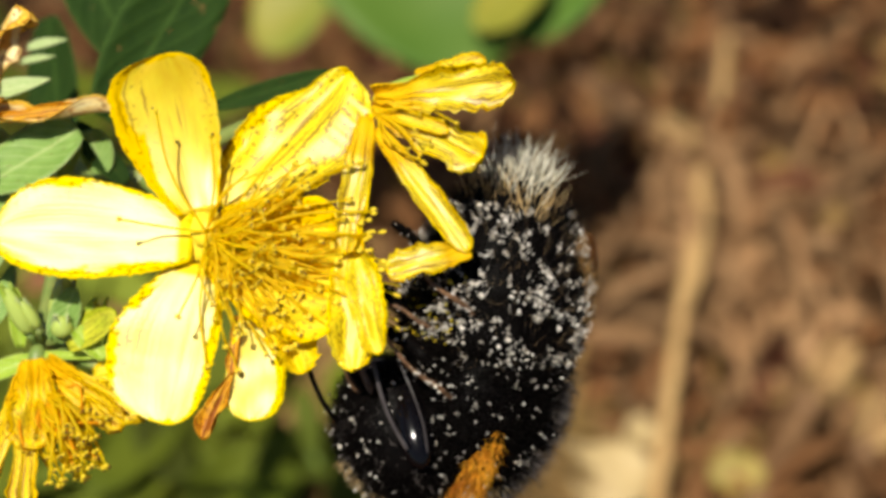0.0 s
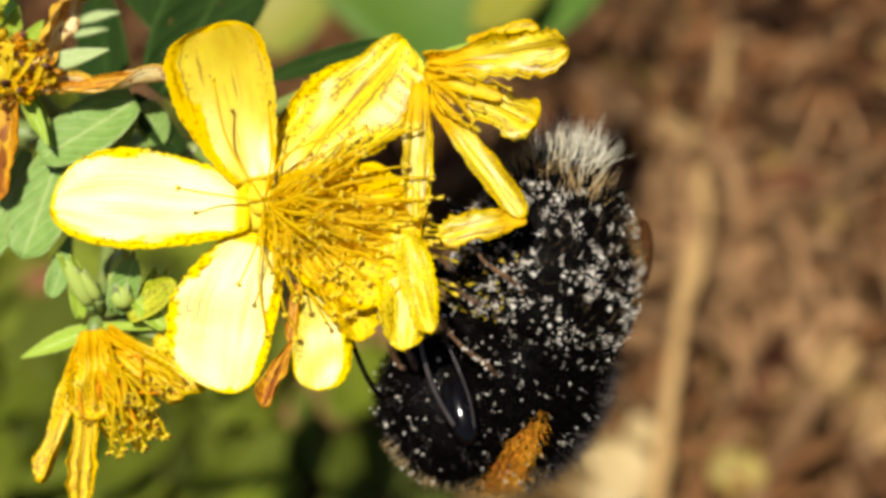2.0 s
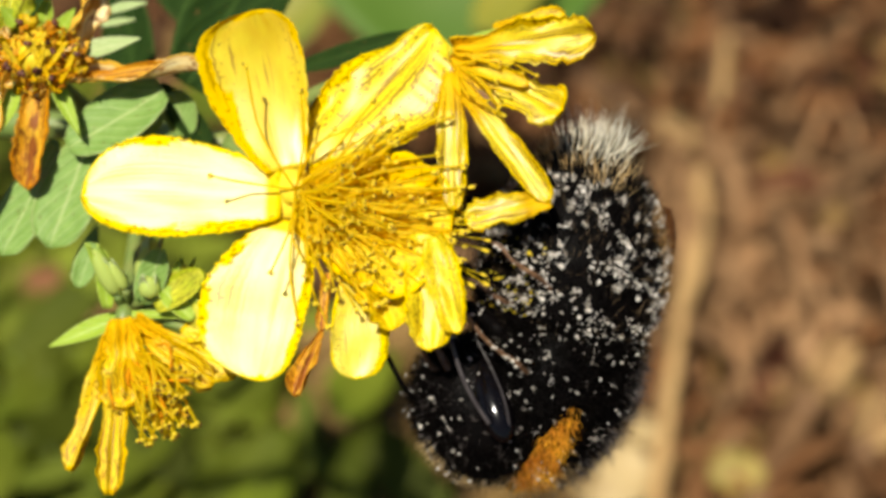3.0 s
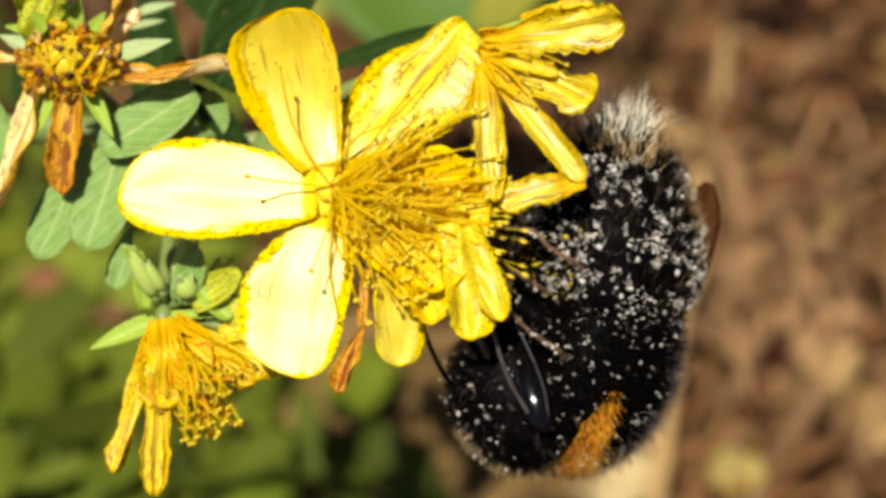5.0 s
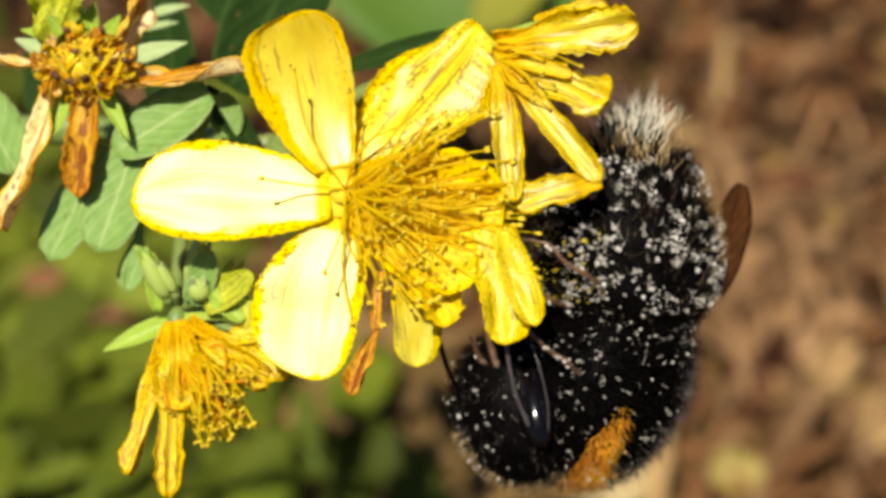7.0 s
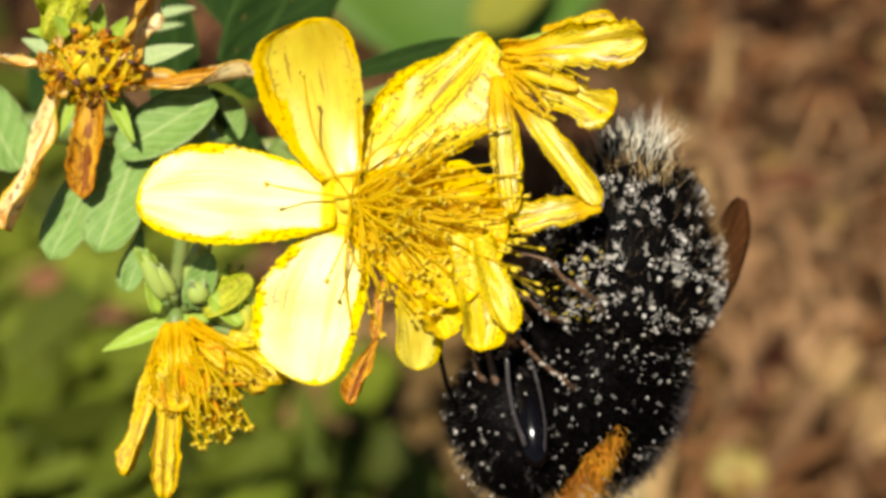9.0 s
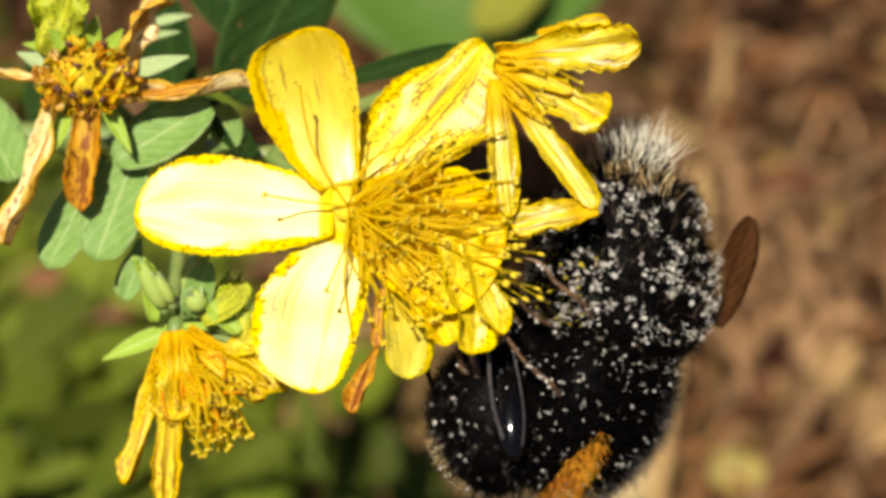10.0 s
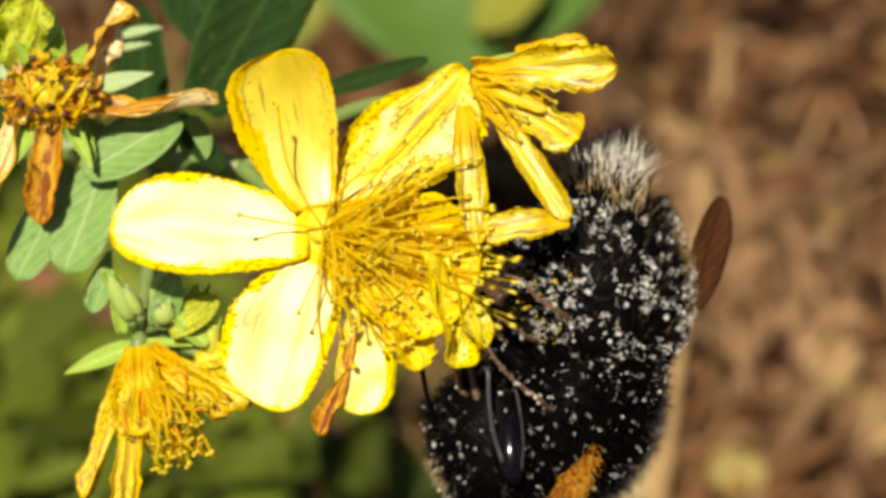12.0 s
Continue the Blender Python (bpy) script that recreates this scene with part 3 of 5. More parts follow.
def build_herbs():
    """Low green herbs at the foot of the shoot."""
    rnd = random.Random(11)
    for u0, v0, spread, count in ((80, 620, 190, 180), (330, 800, 220, 80), (600, 830, 150, 6), (60, 330, 200, 60), (260, 560, 160, 80), (60, 860, 160, 20)):
        top = new("green_herb")
        c = ground_at(u0, v0, 0)
        top.matrix_basis = Matrix.Translation(c)
        top.empty_display_size = 0.01
        tagged(top, "low soft green herb growing from the litter", "herb", group="green herbs on the ground")
        bm = bmesh.new()
        stems = bmesh.new()
        for i in range(count):
            g = ground_at(rnd.gauss(u0, spread * 0.6), rnd.gauss(v0, spread * 0.55), rnd.uniform(0.010, 0.034))
            a = rnd.uniform(0, 6.28)
            L = rnd.uniform(0.008, 0.017)
            d = Vector((math.cos(a), math.sin(a), rnd.uniform(-0.2, 0.5))).normalized() * L
            blade(bm, g - c, g + d - c, L * rnd.uniform(0.3, 0.55), Vector((rnd.uniform(-0.3, 0.3), -0.3, 1)), 0.2, 0.4, rnd.uniform(-20, 20), 0.1, prof_leaf, 4, 6, 0.0003, i)
            if i % 3 == 0:
                foot = Vector((g.x, g.y, -0.006)).lerp(Vector((c.x, c.y, -0.006)), 0.3)
                tube(stems, [foot - c, (foot + g) / 2 + Vector((0.002, 0, 0.002)) - c, g - c], 0.0006, 0.0004, 5, 6)
        world_part("foliage", bm, M_HERB, top, kind="stuff")
        world_part("stem_tangle", stems, M_STEM, top, kind="stuff")


def build_grass_tuft():
    """Upright green grass blades rising from the litter."""
    top = new("grass_tuft")
    c = ground_at(110, 760, -0.003)
    top.matrix_basis = Matrix.Translation(c)
    top.empty_display_size = 0.01
    tagged(top, "tuft of upright green grass blades among the herbs", "grass")
    rnd = random.Random(21)
    for i in range(30):
        u = rnd.uniform(-30, 300)
        a = ground_at(u, rnd.uniform(800, 980), -0.003) - c
        b = ground_at(u + rnd.uniform(-40, 60), rnd.uniform(470, 640), rnd.uniform(0.012, 0.03)) - c
        line = [a.lerp(b, f) + Vector((0.004 * f * f * rnd.uniform(-1, 1), 0, 0.012 * math.sin(f * 2.6))) for f in (0, 0.2, 0.4, 0.6, 0.8, 1)]
        bm = bmesh.new()
        ribbon(bm, line, rnd.uniform(0.0020, 0.0042), Vector((0.2, -0.5, 0.8)))
        world_part("blade", bm, M_GRASS, top)


def build_broad_leaf():
    """A broad-leaved weed behind the shoot."""
    top = new("broad_leaved_weed")
    foot = ground_at(820, -260, -0.004)
    top.matrix_basis = Matrix.Translation(foot)
    top.empty_display_size = 0.02
    tagged(top, "broad smooth green leaves of a weed, one yellowing at its tip", "weed")

    def leaf(a, b, width, mat, label, s, curl=0.12):
        a, b = (W(P(*q)) - foot for q in (a, b))
        bm = blade(bmesh.new(), a, b, width * MM, BOARD.to_3x3() @ Vector((0, 0.5, 0.9)), curl, 0.35, 8, 0.05, prof_leaf, 10, 16, 0.0004, s)
        world_part("leaf", bm, mat, top, label)
    leaf((600, -210, -96), (890, 98, -92), 24, M_BROAD, "smooth mid-green leaf", 1)
    leaf((1050, -190, -102), (900, 70, -96), 16, M_BROAD, "smooth mid-green leaf", 2)
    leaf((960, -70, -94), (850, 55, -89), 7, M_YELLOWLEAF, "yellowing leaf tip", 3)
    leaf((560, -90, -108), (478, 95, -104), 10, M_YELLOWLEAF, "pale yellow-green leaf", 4)
    for q in ((600, -210, -96), (1050, -190, -102), (960, -70, -94), (560, -90, -108)):
        p = W(P(*q)) - foot
        world_part("leaf_stalk", tube(bmesh.new(), [Vector((0, 0, 0)), p * 0.5 + Vector((0, 0.004, 0.006)), p], 0.0011, 0.0006, 6, 10), M_STEM, top)


# ---- the flowering shoot ----
FOOT = BOARD.inverted() @ Vector((-0.062, 0.030, -0.006))
plant = holder("st_johns_wort", FOOT, "flowering St John's wort shoot with open, wilting and withered yellow flowers", "plant")
C_MAIN, C_SECOND, C_SPENT, C_DROOP = P(590, 330, 1), P(865, 90, 1), P(130, 110, -3), P(300, 540, -3)


def petal(flower, a, b, width, face, mat=M_PETAL, seed=0, label="", name="petal", prof=prof_petal, own=False, **kw):
    bm = blade(bmesh.new(), P(*a), P(*b), width * STEP, Vector(face), prof=prof, seed=seed, **kw)
    return part(name, bm, mat, flower, label, at=P(*a) if own else None)


def stamen_mesh(seed, dry=False):
    """A thread with a two-lobed anther and its dark gland, one unit long along z."""
    rnd = random.Random(seed)
    bm = bmesh.new()
    bow = Vector((rnd.uniform(-0.12, 0.12), rnd.uniform(-0.12, 0.12), 0))
    tube(bm, [Vector((0, 0, 0)), Vector((0, 0, 0.5)) + bow, Vector((0, 0, 1)) + bow * 0.3], 0.0115, 0.009, 5, 7)
    tip = Vector((0, 0, 1.01)) + bow * 0.3
    for s in (-1, 1):
        ovoid(bm, tip + Vector((0.014 * s, 0, 0.01)), Vector((0, 0, 0.028)), Vector((0.016, 0, 0)), 0.018, 0, 1, 0.15, 0, 1, seed)
    ovoid(bm, tip + Vector((0, 0.012, 0.03)), Vector((0, 0, 0.013)), Vector((0.013, 0, 0)), 0.013, 0, 1, 0, 0, 2)
    me = bpy.data.meshes.new("stamen")
    bm.to_mesh(me)
    bm.free()
    for m in ((M_RUST, M_CENTRE, M_GLAND) if dry else (M_FILAMENT, M_ANTHER, M_GLAND)):
        me.materials.append(m)
    me.polygons.foreach_set("use_smooth", [True] * len(me.polygons))
    return me


STAMENS = [stamen_mesh(i) for i in range(7)]
DRY_STAMENS = [stamen_mesh(i + 20, True) for i in range(7)]


def stamen(flower, a, b, i, kinds=STAMENS, stout=0.0070):
    ob = new("stamen", kinds[i % 7])
    ob.parent = flower
    d = b - a
    turn = d.to_track_quat("Z", "Y")
    ob.matrix_basis = Matrix.LocRotScale(a - ORIGIN[flower.name], turn @ Euler((0, 0, i * 2.4)).to_quaternion(), (stout, stout, d.length))
    return ob


def build_stems():
    bm = tube(bmesh.new(), [P(470, 250, -9), P(300, 235, -14), P(60, 225, -16), P(-220, 260, -16), P(-460, 420, -17), BOARD.inverted() @ Vector((-0.058, 0.028, 0.04)), FOOT], 0.0008, 0.0013, 8, 50, (0.12, 0.3))
    part("main_stem", bm, M_STEM, plant)
    for a in ([P(588, 334, -0.5), P(540, 300, -6), P(470, 250, -9)],
              [P(866, 88, -2.2), P(800, 112, -3.6), P(690, 130, -6), P(580, 180, -8), P(470, 250, -9)],
              [P(135, 115, -4), P(180, 160, -9), P(250, 225, -13)],
              [P(298, 545, -4), P(304, 480, -6), P(312, 400, -9), P(318, 300, -13), P(310, 236, -14)]):
        part("side_stem", tube(bmesh.new(), a, 0.00042, 0.0006, 7, 16), M_STEM, plant)


def build_leaves():
    def leaf(a, b, width, face, mat, label, s, prof=prof_leaf, **kw):
        bm = blade(bmesh.new(), P(*a), P(*b), width * STEP, Vector(face), prof=prof, seed=s, nu=8, nv=16, **kw)
        return part("leaf", bm, mat, plant, label)
    g = "oval blue-green leaf with a paler midrib"
    # leaves whose colour carries the shade of the flowers
    d = "leaf behind the flowers with shade darkened into its green"
    leaf((356, 156, -3.5), (190, 262, -3.4), 118, (0.1, 0.45, 0.85), M_LEAF, g, 1, curl=0.08, cup=0.35)
    leaf((236, 216, -4.2), (160, 440, -3.7), 122, (-0.1, 0.35, 0.9), M_LEAF, g, 15, prof_round, curl=0.06, cup=0.25)
    leaf((168, 250, -5.0), (76, 456, -4.6), 96, (-0.15, 0.35, 0.9), M_LEAF, g, 2, prof_round, curl=0.08, cup=0.25)
    leaf((172, 150, -3.2), (214, 246, -2.8), 34, (0.1, 0.4, 0.9), M_SEPAL, "narrow lime-green leaf", 3, prof_sepal, curl=0.1, cup=0.4)
    leaf((240, 400, -9), (208, 505, -8), 46, (-0.2, 0.3, 0.9), M_LEAF, g, 4, prof_round, curl=0.1, cup=0.3)
    leaf((346, 150, -4.6), (440, 252, -6), 58, (0.3, 0.3, 0.85), M_LEAF_SHADED, d, 5, curl=0.12, cup=0.5)
    leaf((372, 158, -5.0), (398, 236, -5.4), 66, (0.1, 0.4, 0.9), M_LEAF, g, 16, curl=0.12, cup=0.4)
    leaf((352, 160, -4.0), (326, 250, -4.2), 40, (0.5, 0.2, 0.8), M_LEAF, g, 6, curl=0.1, cup=0.4)
    leaf((-70, 150, -8), (18, 300, -6), 120, (0.3, 0.3, 0.9), M_LEAF, g, 7, curl=0.1, cup=0.3)
    leaf((392, 146, -11), (584, -200, -15), 190, (0.3, 0.1, 0.9), M_LEAF_SHADED, d, 8, curl=0.1, cup=0.35)
    leaf((300, 240, -15), (270, -30, -17), 150, (-0.5, 0.2, 0.7), M_LEAF_SHADED, d, 9, curl=0.1, cup=0.3)
    leaf((446, 60, -16), (290, -170, -20), 150, (0.2, 0.1, 0.9), M_LEAF_SHADED, d, 10, curl=0.1, cup=0.3)
    leaf((590, 112, -7), (792, 44, -6), 42, (0.1, 0.1, 0.9), M_LEAF_SHADED, d, 11, curl=0.08, cup=0.45)
    leaf((60, 200, -16), (110, -20, -18), 130, (-0.2, 0.3, 0.8), M_LEAF_SHADED, d, 12, curl=0.08, cup=0.35)
    leaf((250, 20, -9), (320, 2, -8), 30, (0, 0.5, 0.8), M_PALE, "small pale green bract", 13, prof_sepal, cup=0.6)
    leaf((240, 45, -9), (300, 32, -8), 22, (0, 0.5, 0.8), M_PALE, "small pale green bract", 14, prof_sepal, cup=0.6)


def build_bracts():
    """Small bracts and opening petals round the stalk of the drooping flower."""
    for k, (a, b, w, m, label) in enumerate((((330, 532, -2.6), (362, 436, -1.9), 62, M_LEAF, "blue-green bract"), ((352, 540, -2.4), (436, 476, -1.6), 62, M_LIME, "spotted yellow-green bract"),
                                             ((398, 590, -2.6), (474, 566, -1.8), 50, M_SPOTTED, "yellow petal tip of an opening bud"), ((240, 430, -3.4), (214, 508, -2.8), 46, M_LEAF, "blue-green bract"),
                                             ((268, 545, -2.6), (256, 440, -1.8), 34, M_SEPAL, "lime-green bract"), ((360, 505, -2.2), (420, 560, -2.0), 40, M_SEPAL, "lime-green bract"))):
        part("bract", blade(bmesh.new(), P(*a), P(*b), w * STEP, Vector((0.1, 0.45, 0.85)), prof=prof_leaf, curl=0.12, cup=0.6, wave=0.1, nu=8, nv=12, seed=90 + k), m, plant, label)


def build_open_flower():
    bm = bmesh.new()
    ovoid(bm, P(594, 322, 1.1), Vector((0.0008, -0.0001, 0.0008)), Vector((0.0, 0.0011, 0)), 0.0008, 0.1, 3, 0.25)
    ovoid(bm, P(580, 330, 0.8), Vector((0.0020, 0, 0.0)), Vector((0.0, 0.0017, 0)), 0.0005, 0.0, 3, 0.12)
    fl = part("open_flower", bm, M_OVARY, plant, "fully open bright yellow flower with a spray of stamens", at=C_MAIN)
    petal(fl, (574, 338, 1.4), (221, 346, 1.5), 176, (-0.02, 0.19, 0.98), seed=1, curl=0.03, pleat=0.012, cup=0.16, wave=0.04, teeth=0.03, nv=52, sides=((74, 0.50, 0.52, 2.6), (106, 0.64, 0.40, 2.2)))
    petal(fl, (586, 288, 1.2), (516, 10, 3.4), 185, (0.06, -0.12, 0.98), M_GOLD, 2, curl=0.44, pleat=0.02, cup=0.42, twist=-8, wave=0.06, teeth=0.03, nv=52, sides=((118, 0.68, 0.34, 3.4), (68, 0.72, 0.45, 3.2)))
    petal(fl, (624, 280, 0.8), (834, 32, -1.2), 205, (-0.02, 0.52, 0.85), M_SPOTTED, 3, curl=0.08, pleat=0.035, cup=0.35, wave=0.14, teeth=0.05, nv=52, sides=((80, 0.40, 0.45, 1.5), (130, 0.58, 0.34, 2.2)))
    low = petal(fl, (594, 380, 1.3), (538, 663, 2.6), 185, (-0.05, 0.21, 0.97), seed=4, own=True, curl=0.03, pleat=0.012, cup=0.14, wave=0.04, teeth=0.03, nv=52, sides=((62, 0.40, 0.55, 5.0), (127, 0.58, 0.30, 2.3)))
    petal(fl, (606, 336, 1.2), (872, 420, 1.9), 236, (0.12, 0.16, 0.97), M_INNER, 5, prof=prof_fan, curl=0.06, cup=0.30, twist=4, wave=0.16, teeth=0.04, pleat=0.05, sides=((128, 0.60, 0.40, 3.0), (120, 0.62, 0.40, 3.0)))
    petal(fl, (716, 420, 1.4), (780, 568, 1.8), 90, (0.10, 0.2, 0.97), M_INNER, 9, "golden fold of a petal", curl=0.08, cup=0.4, wave=0.35, teeth=0.2, pleat=0.1, sides=((46, 0.6, 0.6, 3.0), (40, 0.5, 0.6, 2.4)))
    crumple = blade(bmesh.new(), P(830, 384, 2.2), P(858, 592, 3.2), 100 * STEP, Vector((0.38, 0.16, 0.9)), curl=0.10, cup=0.5, wave=0.30, teeth=0.08, pleat=0.05, seed=8, nv=40, sides=((50, 0.5, 0.8, 4.0), (44, 0.5, 0.8, 3.0)))
    blade(crumple, P(846, 392, 2.6), P(908, 560, 3.2), 80 * STEP, Vector((0.1, 0.3, 0.9)), curl=0.12, cup=0.7, wave=0.35, teeth=0.08, pleat=0.06, seed=18, nv=40, sides=((36, 0.5, 0.7, 3.0), (30, 0.6, 0.7, 2.4)))
    lip = part("petal", crumple, M_SPOTTED, fl, "crumpled lobe of a petal", at=P(834, 388, 2.6))
    back = petal(fl, (708, 440, 0.9), (716, 643, 1.5), 110, (0.57, 0.15, 0.81), M_PETAL, 6, own=True, curl=0.06, cup=0.3, wave=0.12, teeth=0.03, sides=((58, 0.66, 0.45, 3.0), (48, 0.66, 0.5, 3.0)))
    petal(fl, (660, 470, 1.0), (652, 574, 1.6), 24, (0.1, 0.2, 0.95), M_RUST, 7, "shrivelled brown petal tip", "petal", prof_strap, curl=0.06, cup=1.0, twist=30, wave=0.4, teeth=0.12)
    petal(fl, (654, 572, 1.5), (608, 690, 2.6), 40, (0.2, 0.2, 0.95), M_RUST, 17, "shrivelled brown petal tip", "petal", prof_petal, curl=-0.08, cup=0.9, twist=40, wave=0.6, teeth=0.06, pleat=0.25)
    for i, (a, b) in enumerate((((600, 345, -0.8), (470, 300, -1.6)), ((600, 345, -0.8), (455, 470, -1.2)), ((605, 345, -0.9), (700, 200, -2.5)))):
        petal(fl, a, b, 36, (0, 0.2, 0.9), M_SEPAL, 20 + i, "narrow green sepal", "sepal", prof_sepal, cup=0.6)
    # three styles
    for b in ((700, 345, 4.5), (690, 385, 4.6), (675, 310, 4.8)):
        part("style", tube(bmesh.new(), [P(608, 332, 2.0), P((608 + b[0]) / 2, (332 + b[1]) / 2 + 4, 3.6), P(*b)], 0.00012, 0.00009, 5, 8), M_FILAMENT, fl)
    rnd = random.Random(3)
    n = 0
    for i in range(170):
        f = rnd.random()
        ang = radians(rnd.choice((rnd.gauss(-6, 9), rnd.gauss(14, 10), rnd.gauss(42, 14), rnd.gauss(62, 14), rnd.gauss(-28, 14), rnd.gauss(20, 20))))
        L = rnd.uniform(80, 305) * (1.0 if abs(math.degrees(ang)) < 35 else 0.8)
        toward = rnd.uniform(0.6, 2.0) * (1.2 - L / 420)
        a = P(604 + rnd.uniform(-6, 22), 336 + rnd.uniform(-30, 40), 1.0 + rnd.uniform(0, 1.0))
        b = P(606 + L * math.cos(ang), 340 + L * math.sin(ang) * 0.95, 1.5 + toward)
        stamen(fl, a, b, i)
    for i in range(18):
        a = P(640 + rnd.uniform(-10, 30), 350 + rnd.uniform(-20, 40), 1.0)
        b = P(rnd.uniform(850, 945), rnd.uniform(350, 510), rnd.uniform(0.6, 2.2))
        stamen(fl, a, b, i, STAMENS, 0.0042)
    for i in range(8):
        stamen(fl, P(640 + 6 * i, 338 + rnd.uniform(-12, 12), 2.2), P(rnd.uniform(850, 892), 284 + 9 * i + rnd.uniform(-3, 3), rnd.uniform(2.4, 3.0)), i, STAMENS, 0.0085)
    for q in ((457, 305, 4.6), (517, 112, 5.0), (602, 155, 3.8), (735, 250, 4.0), (560, 470, 4.6), (705, 205, 3.8)):
        n += 1
        stamen(fl, P(600, 325, 2.0), P(*q), n)
    return fl, lip, back, low


def build_wilting_flower():
    bm = ovoid(bmesh.new(), P(872, 92, -0.2), Vector((0.0004, -0.0002, 0.0002)), Vector((0.0001, 0.0005, 0)), 0.0005, 0.1, 3, 0.06)
    fl = part("wilting_flower", bm, M_RUST, plant, "wilting yellow flower with narrow rolled petals", at=C_SECOND)
    petal(fl, (862, 70, 0.8), (1116, 34, 3.0), 98, (0.0, 0.30, 0.95), M_WILT, 31, prof=prof_fan, curl=0.08, cup=0.5, twist=10, wave=0.36, teeth=0.14, pleat=0.06, sides=((34, 0.75, 0.4, 3.0), (52, 0.70, 0.25, 3.0)))
    petal(fl, (935, 36, -0.4), (1062, 6, 0.6), 44, (0.0, 0.3, 0.95), M_DROOP, 39, "orange-brown underside of a petal", prof=prof_strap, cup=0.4, wave=0.2, teeth=0.08)
    petal(fl, (866, 84, 0.8), (1064, 176, 2.6), 100, (-0.05, 0.26, 0.96), M_WILT, 32, prof=prof_fan, curl=0.06, cup=0.4, wave=0.34, teeth=0.14, pleat=0.07, sides=((40, 0.82, 0.25, 4.0), (46, 0.80, 0.35, 4.0)))
    # strip put in for the upper petal's orange shadow on the lower
    petal(fl, (868, 96, 0.9), (1000, 130, 2.2), 34, (0.1, 0.3, 0.9), M_DROOP, 36, prof=prof_strap, curl=-0.06, cup=0.9, wave=0.1)
    strap = petal(fl, (866, 108, 1.0), (893, 352, 3.0), 62, (-0.10, 0.22, 0.97), M_WILT, 33, own=True, prof=prof_strap, curl=0.05, cup=0.5, twist=-10, wave=0.3, teeth=0.08, pleat=0.06, sides=((26, 0.5, 0.5, 3.0), (30, 0.45, 0.5, 3.0)))
    slant = petal(fl, (872, 104, 1.0), (1046, 318, 3.6), 56, (-0.16, 0.26, 0.95), M_WILT, 34, own=True, prof=prof_strap, curl=0.05, cup=0.6, twist=10, wave=0.26, teeth=0.08, pleat=0.05, sides=((26, 0.7, 0.4, 4.0), (24, 0.6, 0.5, 4.0)))
    fold = petal(fl, (1046, 314, 3.4), (896, 356, 2.4), 62, (0.0, 0.25, 0.96), M_WILT, 35, own=True, prof=prof_strap, curl=0.05, cup=0.4, wave=0.36, teeth=0.14, pleat=0.06, sides=((28, 0.7, 0.6, 4.0), (34, 0.75, 0.3, 4.0)))
    petal(fl, (864, 66, -0.4), (950, 30, 0.0), 18, (0.2, 0.5, 0.8), M_SEPAL, 37, "narrow green sepal", "sepal", prof_sepal, cup=0.6)
    petal(fl, (860, 78, -0.5), (900, 44, -0.2), 16, (-0.2, 0.5, 0.8), M_SEPAL, 38, "narrow green sepal", "sepal", prof_sepal, cup=0.6)
    rnd = random.Random(8)
    for i in range(9):
        stamen(fl, P(872, 100, 1.2), P(rnd.uniform(930, 1010), rnd.uniform(100, 190), rnd.uniform(1.5, 4)), i)
    return fl, strap, slant, fold


